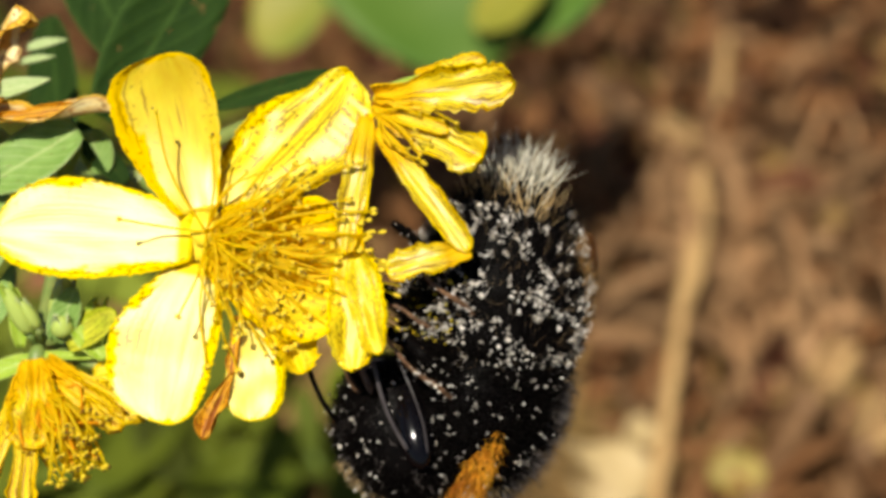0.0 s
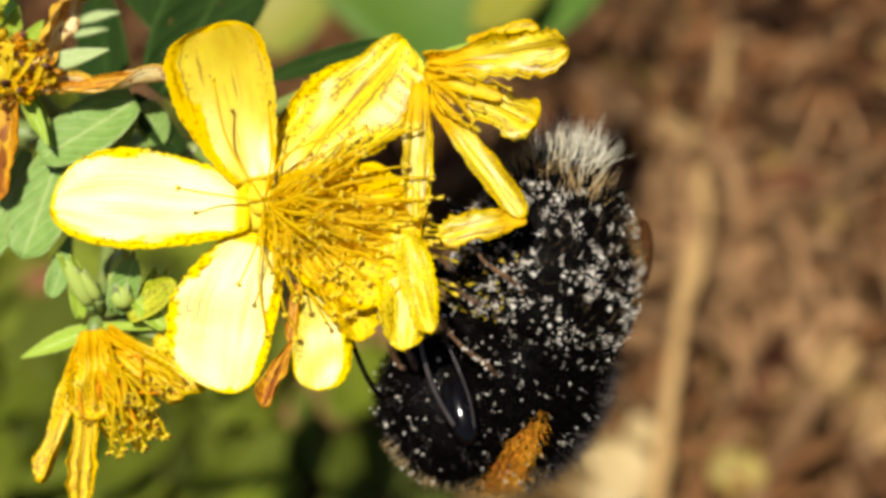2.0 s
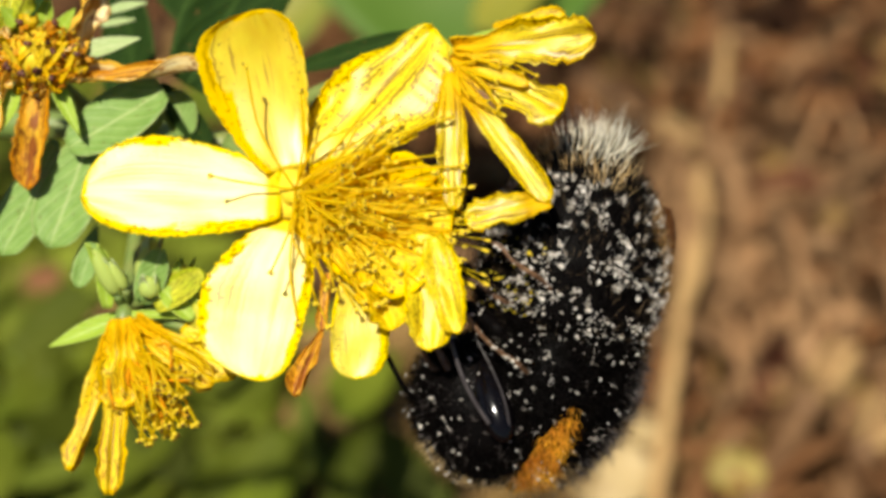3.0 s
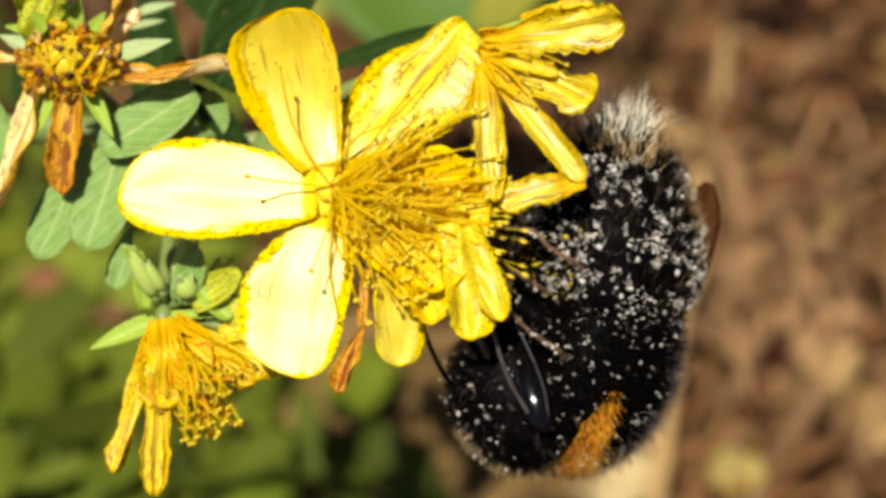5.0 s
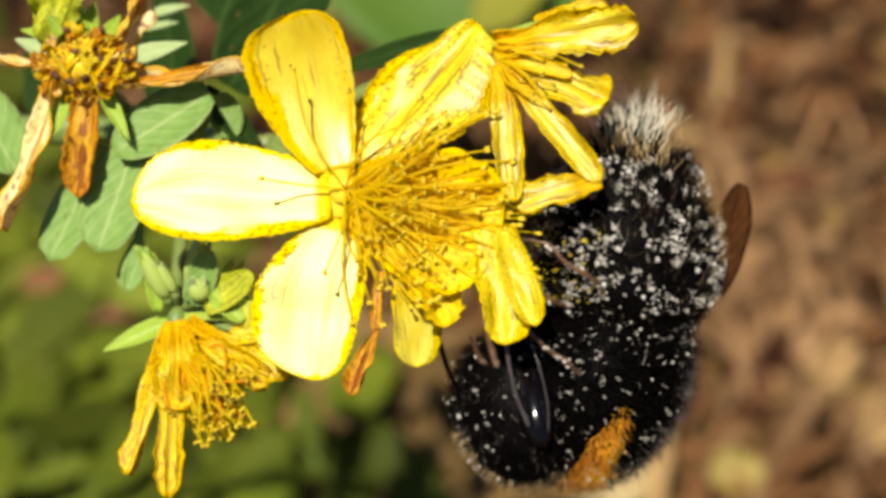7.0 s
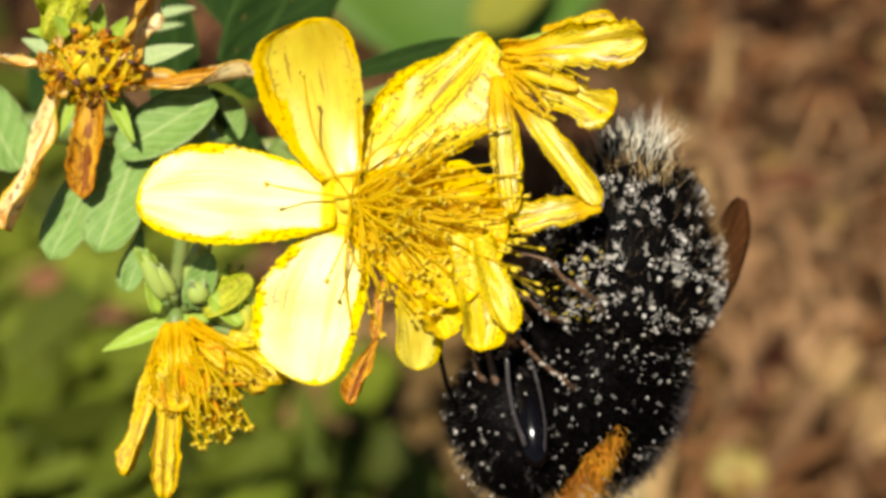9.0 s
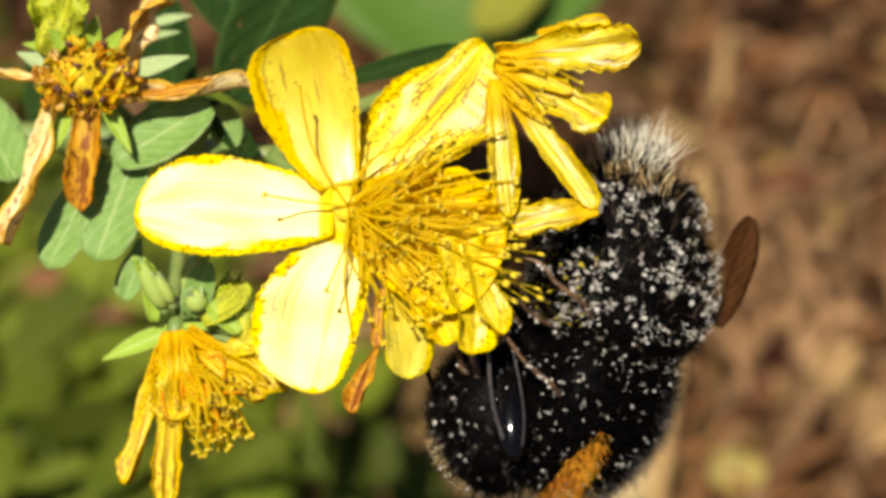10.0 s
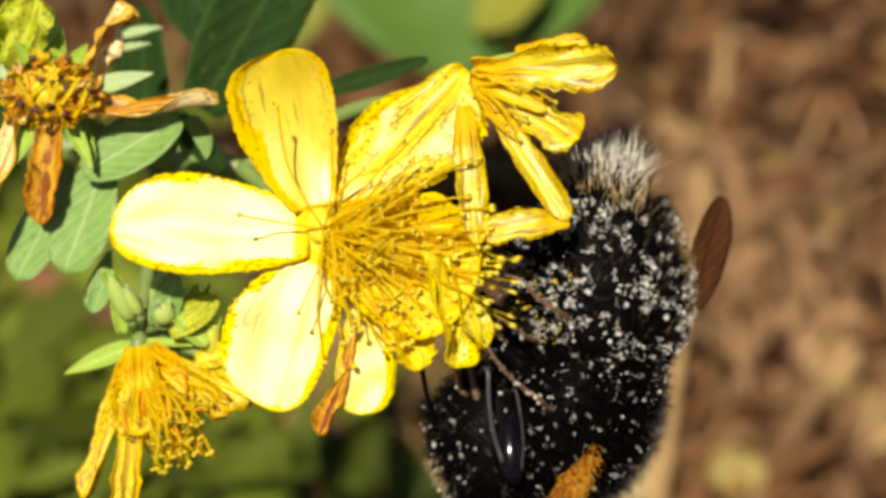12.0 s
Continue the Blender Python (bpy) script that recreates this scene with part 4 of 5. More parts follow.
def build_spent_flower():
    bm = bmesh.new()
    ovoid(bm, P(134, 108, -2.4), Vector((0.0023, 0.0002, 0)), Vector((-0.0002, 0.0017, 0.0002)), 0.0007, 0, 4, 0.2)
    fl = part("spent_flower", bm, M_CENTRE, plant, "withered brown flower with straw-like shrivelled petals", at=C_SPENT)
    for k, (a, b, w, m, f) in enumerate((((190, 86, -2.2), (256, -60, -1.5), 88, M_STRAW, (0.5, 0.2, 0.8)), ((178, 140, -2.2), (432, 114, -2.2), 62, M_STRAW, (0, 0.5, 0.85)),
                                         ((84, 134, -2.2), (-10, 400, -1.5), 62, M_STRAW, (-0.4, 0.2, 0.9)), ((140, 136, -2.2), (120, 340, -3.2), 68, M_RUST, (0.1, 0.25, 0.95)),
                                         ((80, 110, -2.2), (-60, 95, -1), 34, M_STRAW, (0, 0.4, 0.9)))):
        petal(fl, a, b, w, f, m, 40 + k, prof=prof_strap, curl=0.07, cup=(1.5, 1.5, 1.1, 1.0, 1.5)[k], twist=(60, -50, 30, 18, 30)[k], wave=0.4, teeth=0.10)
    petal(fl, (196, 146, -2.0), (372, 112, -1.8), 26, (0.05, 0.5, 0.85), M_RUST, 46, "orange-brown folded edge of a petal", prof=prof_strap, curl=0.05, cup=1.2, wave=0.4, teeth=0.1)
    for k, (a, b, w) in enumerate((((195, 100, -2.4), (314, 66, -1.8), 46), ((95, 160, -2.4), (70, 240, -2), 44), ((165, 150, -2.2), (212, 240, -1.8), 34), ((80, 90, -3), (10, 60, -3), 40))):
        petal(fl, a, b, w, (0.1, 0.4, 0.9), M_PALE if k in (0, 3) else M_SEPAL, 50 + k, "pale green sepal", "sepal", prof_sepal, cup=0.6, curl=0.05)
    for k, (a, b, w) in enumerate((((120, 70, -3), (66, 18, -2), 52), ((140, 66, -3.2), (150, -6, -2.4), 46), ((165, 70, -3.2), (196, 18, -2.6), 40), ((110, 60, -3.4), (20, 44, -3), 40), ((95, 60, -3.6), (40, -20, -3), 60))):
        petal(fl, a, b, w, (0.1 * k - 0.2, 0.4, 0.9), M_SEPAL, 150 + k, "lime-green sepal with dark dots", "sepal", prof_sepal, cup=0.6, curl=0.1)
    petal(fl, (70, 70, -3), (100, -60, -2), 124, (0, 0.3, 0.9), M_LIME, 57, "spotted yellow-green petal of an opening bud", "petal", prof_fan, cup=0.7, wave=0.4, pleat=0.12, teeth=0.08)
    rnd = random.Random(12)
    for i in range(22):
        a = i * 0.286 + rnd.uniform(-0.1, 0.1)
        q = rnd.uniform(48, 70)
        c, s = math.cos(a), math.sin(a)
        petal(fl, (134 + q * c, 108 + q * 0.72 * s, -2.4), (134 + (q + 34) * c, 108 + (q + 30) * 0.74 * s, rnd.uniform(-2.2, -0.8)), rnd.uniform(22, 40), (c * 0.6, 0.3 - s * 0.4, 0.8),
              (M_RUST, M_DROOP, M_STRAW)[i % 3], 120 + i, "crumpled brown petal shred", "petal_shred", prof_strap, curl=0.25, cup=0.9, twist=rnd.uniform(-60, 60), wave=0.5, pleat=0.15, nu=6, nv=10)
    for i in range(44):
        a = rnd.uniform(0, 6.28)
        r = rnd.uniform(40, 88)
        q = rnd.uniform(10, 45)
        stamen(fl, P(134 + q * math.cos(a + 1), 108 + q * 0.6 * math.sin(a + 1), -2.0), P(134 + r * math.cos(a), 104 + r * 0.74 * math.sin(a), rnd.uniform(-1.9, -0.6)), i, STAMENS if i % 4 == 0 else DRY_STAMENS, 0.0065)
    # the olive-gold ovary and the shrunken dark anthers round it
    part("ovary", ovoid(bmesh.new(), P(132, 104, -1.7), Vector((0.0011, 0.0001, 0)), Vector((0, 0.0010, 0)), 0.0009, 0.1, 3, 0.12), M_OVARY, fl, "olive-gold swelling ovary")
    for i in range(17):
        a = rnd.uniform(0, 6.28)
        r = rnd.uniform(30, 86)
        d = Vector((rnd.uniform(-1, 1), rnd.uniform(-1, 1), rnd.uniform(-0.4, 0.4))).normalized()
        part("anther", ovoid(bmesh.new(), P(132 + r * math.cos(a), 102 + r * 0.74 * math.sin(a), rnd.uniform(-0.9, -0.3)), d * rnd.uniform(0.00020, 0.00034), d.orthogonal().normalized() * 0.00018, 0.00018, 0, 2, 0.25, 0, 0, i), M_WITHERED, fl, "shrunken maroon anther")
    for i, (a, b) in enumerate((((150, 128), (186, 76)), ((176, 150), (204, 84)), ((110, 140), (74, 82)), ((128, 150), (146, 84)), ((160, 150), (112, 62)), ((92, 120), (150, 60)))):
        petal(fl, (*a, -0.9), (*b, -0.2), 12, (0.1 * i - 0.3, 0.3, 0.9), M_DROOP, 180 + i, "flattened golden thread of a stamen", "filament", prof_strap, curl=0.12, cup=0.6, nu=4, nv=10)
    return fl


def build_drooping_flower():
    bm = ovoid(bmesh.new(), P(300, 562, -3.2), Vector((0.0, -0.0010, 0.0001)), Vector((0.0006, 0, 0)), 0.0006, 0.0, 3, 0.05)
    fl = part("drooping_flower", bm, M_STEM, plant, "drooping wilted yellow flower closing over its stamens", at=C_DROOP)
    spec = (((290, 568, -2.6), (212, 832, -1.0), 62, (-0.3, 0.3, 0.9), M_DROOP, 0.9, 15), ((298, 570, -2.2), (284, 872, -0.4), 58, (0, 0.3, 0.95), M_DROOP, 1.0, -10),
            ((318, 566, -2.2), (505, 652, -1.5), 78, (0.2, 0.45, 0.85), M_DROOP, 0.8, -12), ((312, 566, -2.0), (462, 672, -0.8), 60, (0.1, 0.4, 0.9), M_DROOP, 0.9, 10),
            ((296, 560, -2.0), (318, 716, -0.9), 122, (0.05, 0.3, 0.95), M_DROOP, 0.6, 0))
    for k, (a, b, w, f, m, cup, tw) in enumerate(spec):
        petal(fl, a, b, w, f, m, 60 + k, prof=prof_fan, curl=0.08, cup=cup * 0.75, twist=tw * 1.6, wave=0.30, teeth=0.13, pleat=0.15)
    petal(fl, (290, 560, -3.4), (170, 614, -2.6), 46, (-0.1, 0.4, 0.9), M_SEPAL, 70, "bright lime-green sepal", "sepal", prof_sepal, cup=0.5)
    petal(fl, (302, 552, -3), (440, 552, -2.6), 20, (0, 0.5, 0.85), M_SEPAL, 71, "narrow green sepal", "sepal", prof_sepal, cup=0.5)
    rnd = random.Random(9)
    for i in range(84):
        a = radians(rnd.gauss(61, 12))
        r = rnd.uniform(120, 218)
        stamen(fl, P(314 + rnd.uniform(-8, 14), 622, -1.9), P(304 + r * math.cos(a), 566 + r * math.sin(a), rnd.uniform(-2.2, 0.6)), i, DRY_STAMENS if i % 4 == 0 else STAMENS, 0.0105)
    return fl


def build_buds():
    for a, b, r, m in (((285, 520, -4), (240, 440, -3.2), 17, M_SEPAL), ((300, 510, -4), (268, 462, -3.4), 12, M_PALE), ((330, 505, -5), (345, 418, -4.5), 22, M_PALE),
                                      ((372, 540, -5), (402, 462, -4.4), 21, M_BUD), ((425, 580, -4.6), (430, 518, -4.2), 17, M_BUD), ((345, 520, -4), (338, 488, -3.4), 20, M_PALE)):
        p, q = P(a[0], a[1], a[2] + 1.6), P(b[0], b[1], b[2] + 1.8)
        bud = part("bud", ovoid(bmesh.new(), (p + q) / 2, (q - p) / 2, (q - p).orthogonal().normalized() * r * STEP, r * STEP, 0.2, 3, 0.05), M_BUD if m is M_BUD else M_SEPAL, plant,
                   "closed yellow-green bud" if m is M_BUD else "small green bud in its sepals")
        for s in range(3):
            ang = s * 2.1
            off = Vector((math.cos(ang), 0.1, math.sin(ang))) * r * STEP * 0.9
            part("sepal", blade(bmesh.new(), p + off * 0.5, q + off * 0.9 + (q - p) * 0.12, r * 1.5 * STEP, off + FRONT * 0.0002, cup=0.8, curl=0.08, prof=prof_sepal, nu=6, nv=10, seed=80 + s), m if m is not M_BUD else M_SEPAL, bud, at=None)
        part("side_stem", tube(bmesh.new(), [p, p.lerp(P(300, 530, -4.5), 0.6) + Vector((0, -0.0003, 0)), P(301, 525, -5)], 0.0003, 0.0004, 6, 8), M_STEM, plant)


# ---- the bumblebee ----
B_ROOT = P(1085, 520, -4)
bee = holder("bumblebee", B_ROOT, "pollen-dusted black bumblebee with orange collar, white tail, on the flower", "bumblebee")


def build_bee():
    tail = np.array((-0.05, 0.9, 0.0))
    # abdomen
    a = part("abdomen", ovoid(bmesh.new(), P(1088, 416, -4.5), P(1092, 206, -4.5) - P(1088, 416, -4.5), Vector((0.0054, 0.0002, 0)), 0.0054, 0.20, 5, 0.03, 0.012), M_BLACK, bee, "black abdomen with shining segments", at=P(1098, 412, -4.5))
    oa = np.array(ORIGIN[a.name])

    def uv(p, o):
        q = p + o
        k = STEP * (1 - q[:, 2] / REACH)
        return q[:, 0] / k + 784, 441 - q[:, 1] / k
    near = lambda p, n: n[:, 2] > -0.75
    p, n = scatter(a.data, 9000, 1, lambda p, n: near(p, n) & (uv(p, oa)[1] > 275))
    hairs("fur", p, n, 0.00085, 0.000022, tail * 0.9, M_FUR, a, 2, "short black fur")
    p, n = scatter(a.data, 2600, 3, lambda p, n: near(p, n) & (uv(p, oa)[1] < 252 + 0.25 * (uv(p, oa)[0] - 1090)) & (uv(p, oa)[0] > 1042) & (uv(p, oa)[0] < 1160))
    hairs("tail_fur", p, n, 0.0021, 0.000034, tail * 0.8 + np.array((0.04, 0, 0.1)), M_FUR_WHITE, a, 4, "long white tail fur", 0.42)
    p, n = scatter(a.data, 6000, 103, lambda p, n: near(p, n) & (abs(uv(p, oa)[1] - 262 - 0.22 * (uv(p, oa)[0] - 1090)) < 22) & (uv(p, oa)[0] > 985) & (uv(p, oa)[0] < 1180))
    hairs("band_fur", p[::2], n[::2], 0.0012, 0.000024, tail, M_FUR_SAND, a, 104, "sandy fur at the root of the tail", 0.3)
    p, n = scatter(a.data, 3600, 73, lambda p, n: near(p, n) & (uv(p, oa)[1] < 300) & (uv(p, oa)[0] > 1000))
    hairs("fur", p, n, 0.0011, 0.000022, tail * 0.9, M_FUR, a, 74, "short black fur")
    p, n = scatter(a.data, 16000, 5, lambda p, n: near(p, n) & (uv(p, oa)[0] > 1200) & (uv(p, oa)[1] > 325) & (uv(p, oa)[1] < 470) & (n[:, 2] < 0.45))
    hairs("band_fur", p, n, 0.0009, 0.000024, tail * 0.8, M_FUR_TAN, a, 6, "tawny band of fur")

    # lit strands among the black fur, the light painted as a paler brown
    p, n = scatter(a.data, 900, 71, lambda p, n: near(p, n) & (uv(p, oa)[1] > 270))
    hairs("pale_hairs", p, n, 0.0010, 0.000013, tail * 0.6, M_FUR_LIT, a, 72, "sparse black hairs coloured as catching the light")

    def clumpy(p, n, o, cut, s):
        q = p + o
        f = np.array([noise.noise(Vector(x) * 1500 + Vector((s, 0, 0))) + 0.7 * noise.noise(Vector(x) * 300 + Vector((0, s, 0))) for x in q])
        return f > cut
    p, n = scatter(a.data, 15000, 7, lambda p, n: (n[:, 2] > -0.3) & (uv(p, oa)[1] > 280) & (uv(p, oa)[1] < 548))
    m = clumpy(p, n, oa, 0.04, 1) & (np.random.default_rng(81).random(len(p)) < 0.8 * np.clip((575 - uv(p, oa)[1]) / 110, 0.15, 1))
    p, n = p[m], n[m]
    lift = np.random.default_rng(8).uniform(0.0001, 0.0006, len(p))[:, None]
    grains("pollen", p + n * lift, 0.000047, M_POLLEN, a, 9, "pale pollen grains")
    hairs("dusted_hairs", p[::3], n[::3], 0.0006, 0.000035, tail * 0.5, M_POLLEN, a, 75, "hairs caked with pollen", 0.7)
    p, n = scatter(a.data, 2000, 77, lambda p, n: (n[:, 2] > 0) & (uv(p, oa)[0] > 945) & (uv(p, oa)[0] < 1045) & (uv(p, oa)[1] > 395) & (uv(p, oa)[1] < 525))
    grains("yellow_pollen", p + n * 0.0003, 0.000048, M_ANTHER, a, 78, "dusting of yellow pollen")
    # thorax
    t = part("thorax", ovoid(bmesh.new(), P(1054, 634, -4.3), Vector((-0.0022, -0.0063, 0)), Vector((0.0045, -0.0014, 0)), 0.0050, 0.0, 5, 0.04), M_BLACK, bee, "furry black thorax with an orange collar", at=B_ROOT)
    ot = np.array(ORIGIN[t.name])

    def collar(p, n):
        u, v = uv(p, ot)
        return (abs(((u - 1060) * 150 + (v - 765) * 85) / 172) < 10 + (v - 690) * 0.14) & (v > 690 + 45 * np.random.default_rng(len(u)).random(len(u)))
    p, n = scatter(t.data, 13000, 11, lambda p, n: near(p, n) & ~collar(p, n))
    hairs("fur", p, n, 0.0013, 0.000024, tail * 0.25, M_FUR, t, 12, "dense black fur")
    # edge fuzz: light through the dark hairs is given by the brown colour
    p, n = scatter(t.data, 1600, 13, lambda p, n: near(p, n) & (n[:, 2] < 0.35) & ~collar(p, n))
    hairs("pale_hairs", p, n, 0.0013, 0.000018, tail * 0.2, M_FUR_LIT, t, 14, "fine edge hairs coloured as light shining through")
    p, n = scatter(t.data, 30000, 15, lambda p, n: near(p, n) & collar(p, n))
    hairs("collar_fur", p, n, 0.00105, 0.000026, (-0.2, -0.2, 0.3), M_FUR_ORANGE, t, 16, "orange collar fur")
    k = np.random.default_rng(97).random(len(p)) < 0.22
    hairs("collar_fur", p[k] + np.array((-0.0004, 0, 0)), n[k], 0.0011, 0.000026, (-0.3, -0.1, 0.3), M_FUR, t, 98, "black hairs over the collar")
    p, n = scatter(t.data, 5200, 17, lambda p, n: n[:, 2] > -0.4)
    m = clumpy(p, n, ot, 0.45, 3) | (np.random.default_rng(18).random(len(p)) < 0.05) | (clumpy(p, n, ot, 0.25, 1) & (uv(p, ot)[1] < 530 + 90 * np.random.default_rng(82).random(len(p))))
    p, n = p[m], n[m]
    lift = np.random.default_rng(19).uniform(0.0003, 0.0010, len(p))[:, None]
    grains("pollen", p + n * lift, 0.000041, M_POLLEN, t, 20, "pale pollen grains")
    hairs("dusted_hairs", p[::4], n[::4], 0.0007, 0.00003, tail * 0.3, M_POLLEN, t, 76, "hairs caked with pollen", 0.6)
    p, n = scatter(t.data, 24000, 95, lambda p, n: near(p, n) & (n[:, 2] < 0.55) & (uv(p, ot)[1] > 788) & (uv(p, ot)[0] < 1130))
    hairs("fringe", p, n, 0.0009, 0.000026, (-0.1, -0.3, 0.1), M_FUR_SAND, t, 96, "sandy fringe of hairs under the collar")
    p, n = scatter(t.data, 12000, 111, lambda p, n: near(p, n) & (n[:, 0] > 0.25) & (n[:, 2] < 0.4) & (uv(p, ot)[1] > 600))
    hairs("fringe", p, n, 0.0015, 0.000020, (0.2, -0.3, 0.1), M_FUR_ASH, t, 112, "long ashy hairs along the side", 0.45)
    # head
    h = part("head", ovoid(bmesh.new(), P(920, 700, -3.2), P(930, 830, -3.2) - P(920, 700, -3.2), Vector((-0.0038, 0.0004, 0)), 0.0035, -0.05, 5, 0.03), M_BLACK, bee, "black hairy head", at=P(985, 720, -3))
    oh = np.array(ORIGIN[h.name])
    part("eye", ovoid(bmesh.new(), P(950, 690, -0.25), P(974, 766, 0.75) - P(950, 690, -0.25), Vector((0.00105, 0.0003, 0)), 0.0010, -0.1, 4), M_EYE, h, "long glossy black eye")
    part("antenna", tube(bmesh.new(), [P(868, 590, 0.4), P(882, 580, 1.4), P(898, 634, 1.6), P(918, 684, 1.5), P(946, 732, 1.3)], 0.00014, 0.00013, 7, 30), M_ANTENNA, h, "thin elbowed black antenna")
    part("antenna", tube(bmesh.new(), [P(820, 690, -1.5), P(790, 650, -0.4), P(758, 575, -0.2), P(737, 505, 0.0)], 0.00017, 0.00014, 7, 24), M_BLACK, h, "thin elbowed black antenna")
    part("eye_rim", tube(bmesh.new(), [P(924, 572, 0.6), P(952, 630, 1.0), P(974, 690, 1.1), P(982, 744, 0.9)], 0.00005, 0.00007, 6, 20), M_ANTENNA, h, "fine grey ridge beside the eye")
    for c in ((860, 600, -0.8), (845, 625, -1.2)):
        part("mouthpart", tube(bmesh.new(), [P(880, 640, -0.8), P(*c), P(c[0] - 18, c[1] - 40, 0.2)], 0.00032, 0.0001, 7, 12), M_LEG, h, "reddish brown mouthpart")
    p, n = scatter(h.data, 6500, 21, lambda p, n: near(p, n) & ~((abs(uv(p, oh)[0] - 955) < 45) & (abs(uv(p, oh)[1] - 680) < 90) & (n[:, 2] > 0.3)))
    hairs("fur", p, n, 0.0007, 0.00002, (-0.1, -0.25, 0), M_FUR, h, 22, "short black fur")
    p, n = scatter(h.data, 600, 91, lambda p, n: (n[:, 2] > 0.1) & (uv(p, oh)[1] < 800))
    hairs("pale_hairs", p, n, 0.0008, 0.000014, (0.15, -0.3, 0), M_FUR_ASH, h, 92, "sparse ashy hairs on the face", 0.45)
    p, n = scatter(h.data, 4200, 23, lambda p, n: near(p, n) & (n[:, 1] < -0.45) & (n[:, 2] < 0.35))
    hairs("pale_hairs", p, n, 0.0008, 0.00002, (-0.1, -0.2, 0), M_FUR_SAND, h, 24, "fine sandy hairs under the head")
    p, n = scatter(h.data, 560, 25, lambda p, n: (n[:, 2] > -0.3) & (uv(p, oh)[0] < 935) & (np.random.default_rng(26).random(len(p)) < 0.45))
    grains("pollen", p + n * np.random.default_rng(27).uniform(0.0002, 0.0007, len(p))[:, None], 0.000050, M_POLLEN, h, 28, "pale pollen grains")
    # legs
    for k, (pts, r) in enumerate((([(1020, 640, 0.0), (1000, 620, 1.0), (950, 586, 1.5), (912, 545, 1.6), (884, 500, 1.4)], 0.00024), ([(1060, 500, 0.2), (1038, 470, 1.2), (985, 438, 1.6), (958, 410, 1.5), (905, 398, 1.0)], 0.00024),
                                  ([(1000, 520, -1.0), (960, 505, 0.0), (925, 480, 0.2), (890, 470, 0.2)], 0.00024), ([(1010, 620, -1.5), (960, 560, -1.2), (905, 525, -0.8), (862, 536, -0.4)], 0.0009),
                                  ([(990, 430, -3), (940, 360, -2.6), (900, 330, -2)], 0.0006), ([(1000, 560, -3), (930, 490, -2.4), (880, 440, -2)], 0.0010))):
        leg = part("leg", tube(bmesh.new(), [P(*q) for q in pts], r * 0.72, r * 0.34, 8, 24, (0.34, 0.66, 0.8)), M_BLACK if r > 0.0005 else M_LEG, bee, "thick black upper leg" if r > 0.0005 else "jointed brown leg with bristles")
        q, nn = scatter(leg.data, 260, 30 + k)
        hairs("bristles", q, nn, 0.0005, 0.000014, (0.2, 0.2, 0), M_FUR, leg, 40 + k)
        q, nn = scatter(leg.data, 28, 50 + k)
        grains("pollen", q + nn * 0.00008, 0.000055, M_POLLEN, leg, 60 + k)
    # wings folded over the back
    w1 = part("wing", blade(bmesh.new(), P(1226, 520, -5.6), P(1268, 322, -6.2), 96 * STEP, Vector((0.55, 0.1, 0.8)), curl=0.1, cup=0.4, prof=prof_leaf, thick=0.00005, nu=8, nv=16, wave=0.04, bend=-0.03), M_WING, bee, "brown translucent folded wing", at=P(1238, 560, -5.5))
    part("wing", blade(bmesh.new(), P(1180, 580, -8.2), P(1190, 350, -9.8), 120 * STEP, Vector((0.3, 0.1, -0.8)), curl=0.1, cup=0.3, prof=prof_leaf, thick=0.00005, nu=8, nv=16), M_WING, bee, "brown translucent folded wing", at=P(1180, 580, -8.2))
    return t, a, h, w1


# ---- build ----
build_ground()
build_litter()
build_stalk(ground_at(1152, 960, 0.022), ground_at(1243, 300, 0.022), 0.0011, (0.62, 0.2), "straight pale tan dry stalk lying over the litter", M_HAY)
build_stalk(ground_at(1243, 330, 0.019), ground_at(1292, -90, 0.017), 0.0010, (0.3, 0.7), "straight brown dry stalk lying over the litter")
build_stalk(ground_at(1330, 900, 0.013), ground_at(1520, 560, 0.013), 0.0024, (0.5,), "short tan dry stalk among the litter")
build_stalk(ground_at(1480, 930, 0.012), ground_at(1590, 640, 0.012), 0.0026, (0.4,), "short tan dry stalk among the litter")
build_stalk(ground_at(1020, 130, 0.011), ground_at(1290, 330, 0.011), 0.0022, (0.5,), "bent brown dry stalk among the litter")
build_husk(1066, 834, 0.012, M_PALEHAY, "pale flat dry husk on the litter", 11, 0.023, 0.25)
build_husk(1302, 835, 0.0072, M_STRAWHUSK, "yellowed curled leaf on the litter", 2)
build_husk(1140, 790, 0.009, M_PALEHAY, "pale curled dry husk on the litter", 3)
build_husk(75, 505, 0.0065, M_REDLEAF, "small reddish fallen leaf caught among the herbs", 4, 0.033)
build_husk(215, 535, 0.0105, M_TANHUSK, "tan curled dry leaf caught among the herbs", 5, 0.033)
build_husk(905, 858, 0.012, M_PALEHAY, "pale curled dry husk on the litter", 7)
build_husk(562, 690, 0.0080, M_STRAWHUSK, "yellowed curled leaf on the litter", 6)
build_stalk(ground_at(540, 900, 0.014), ground_at(800, 690, 0.014), 0.0021, (0.5,), "short tan dry stalk among the litter")
build_herbs()
build_grass_tuft()
build_broad_leaf()
build_stems()
build_leaves()
open_flower, lip_petal, back_petal, low_petal = build_open_flower()
wilting_flower, strap_petal, slant_petal, fold_petal = build_wilting_flower()
spent_flower = build_spent_flower()
drooping_flower = build_drooping_flower()
build_buds()
build_bracts()
thorax, abdomen, head, wing = build_bee()

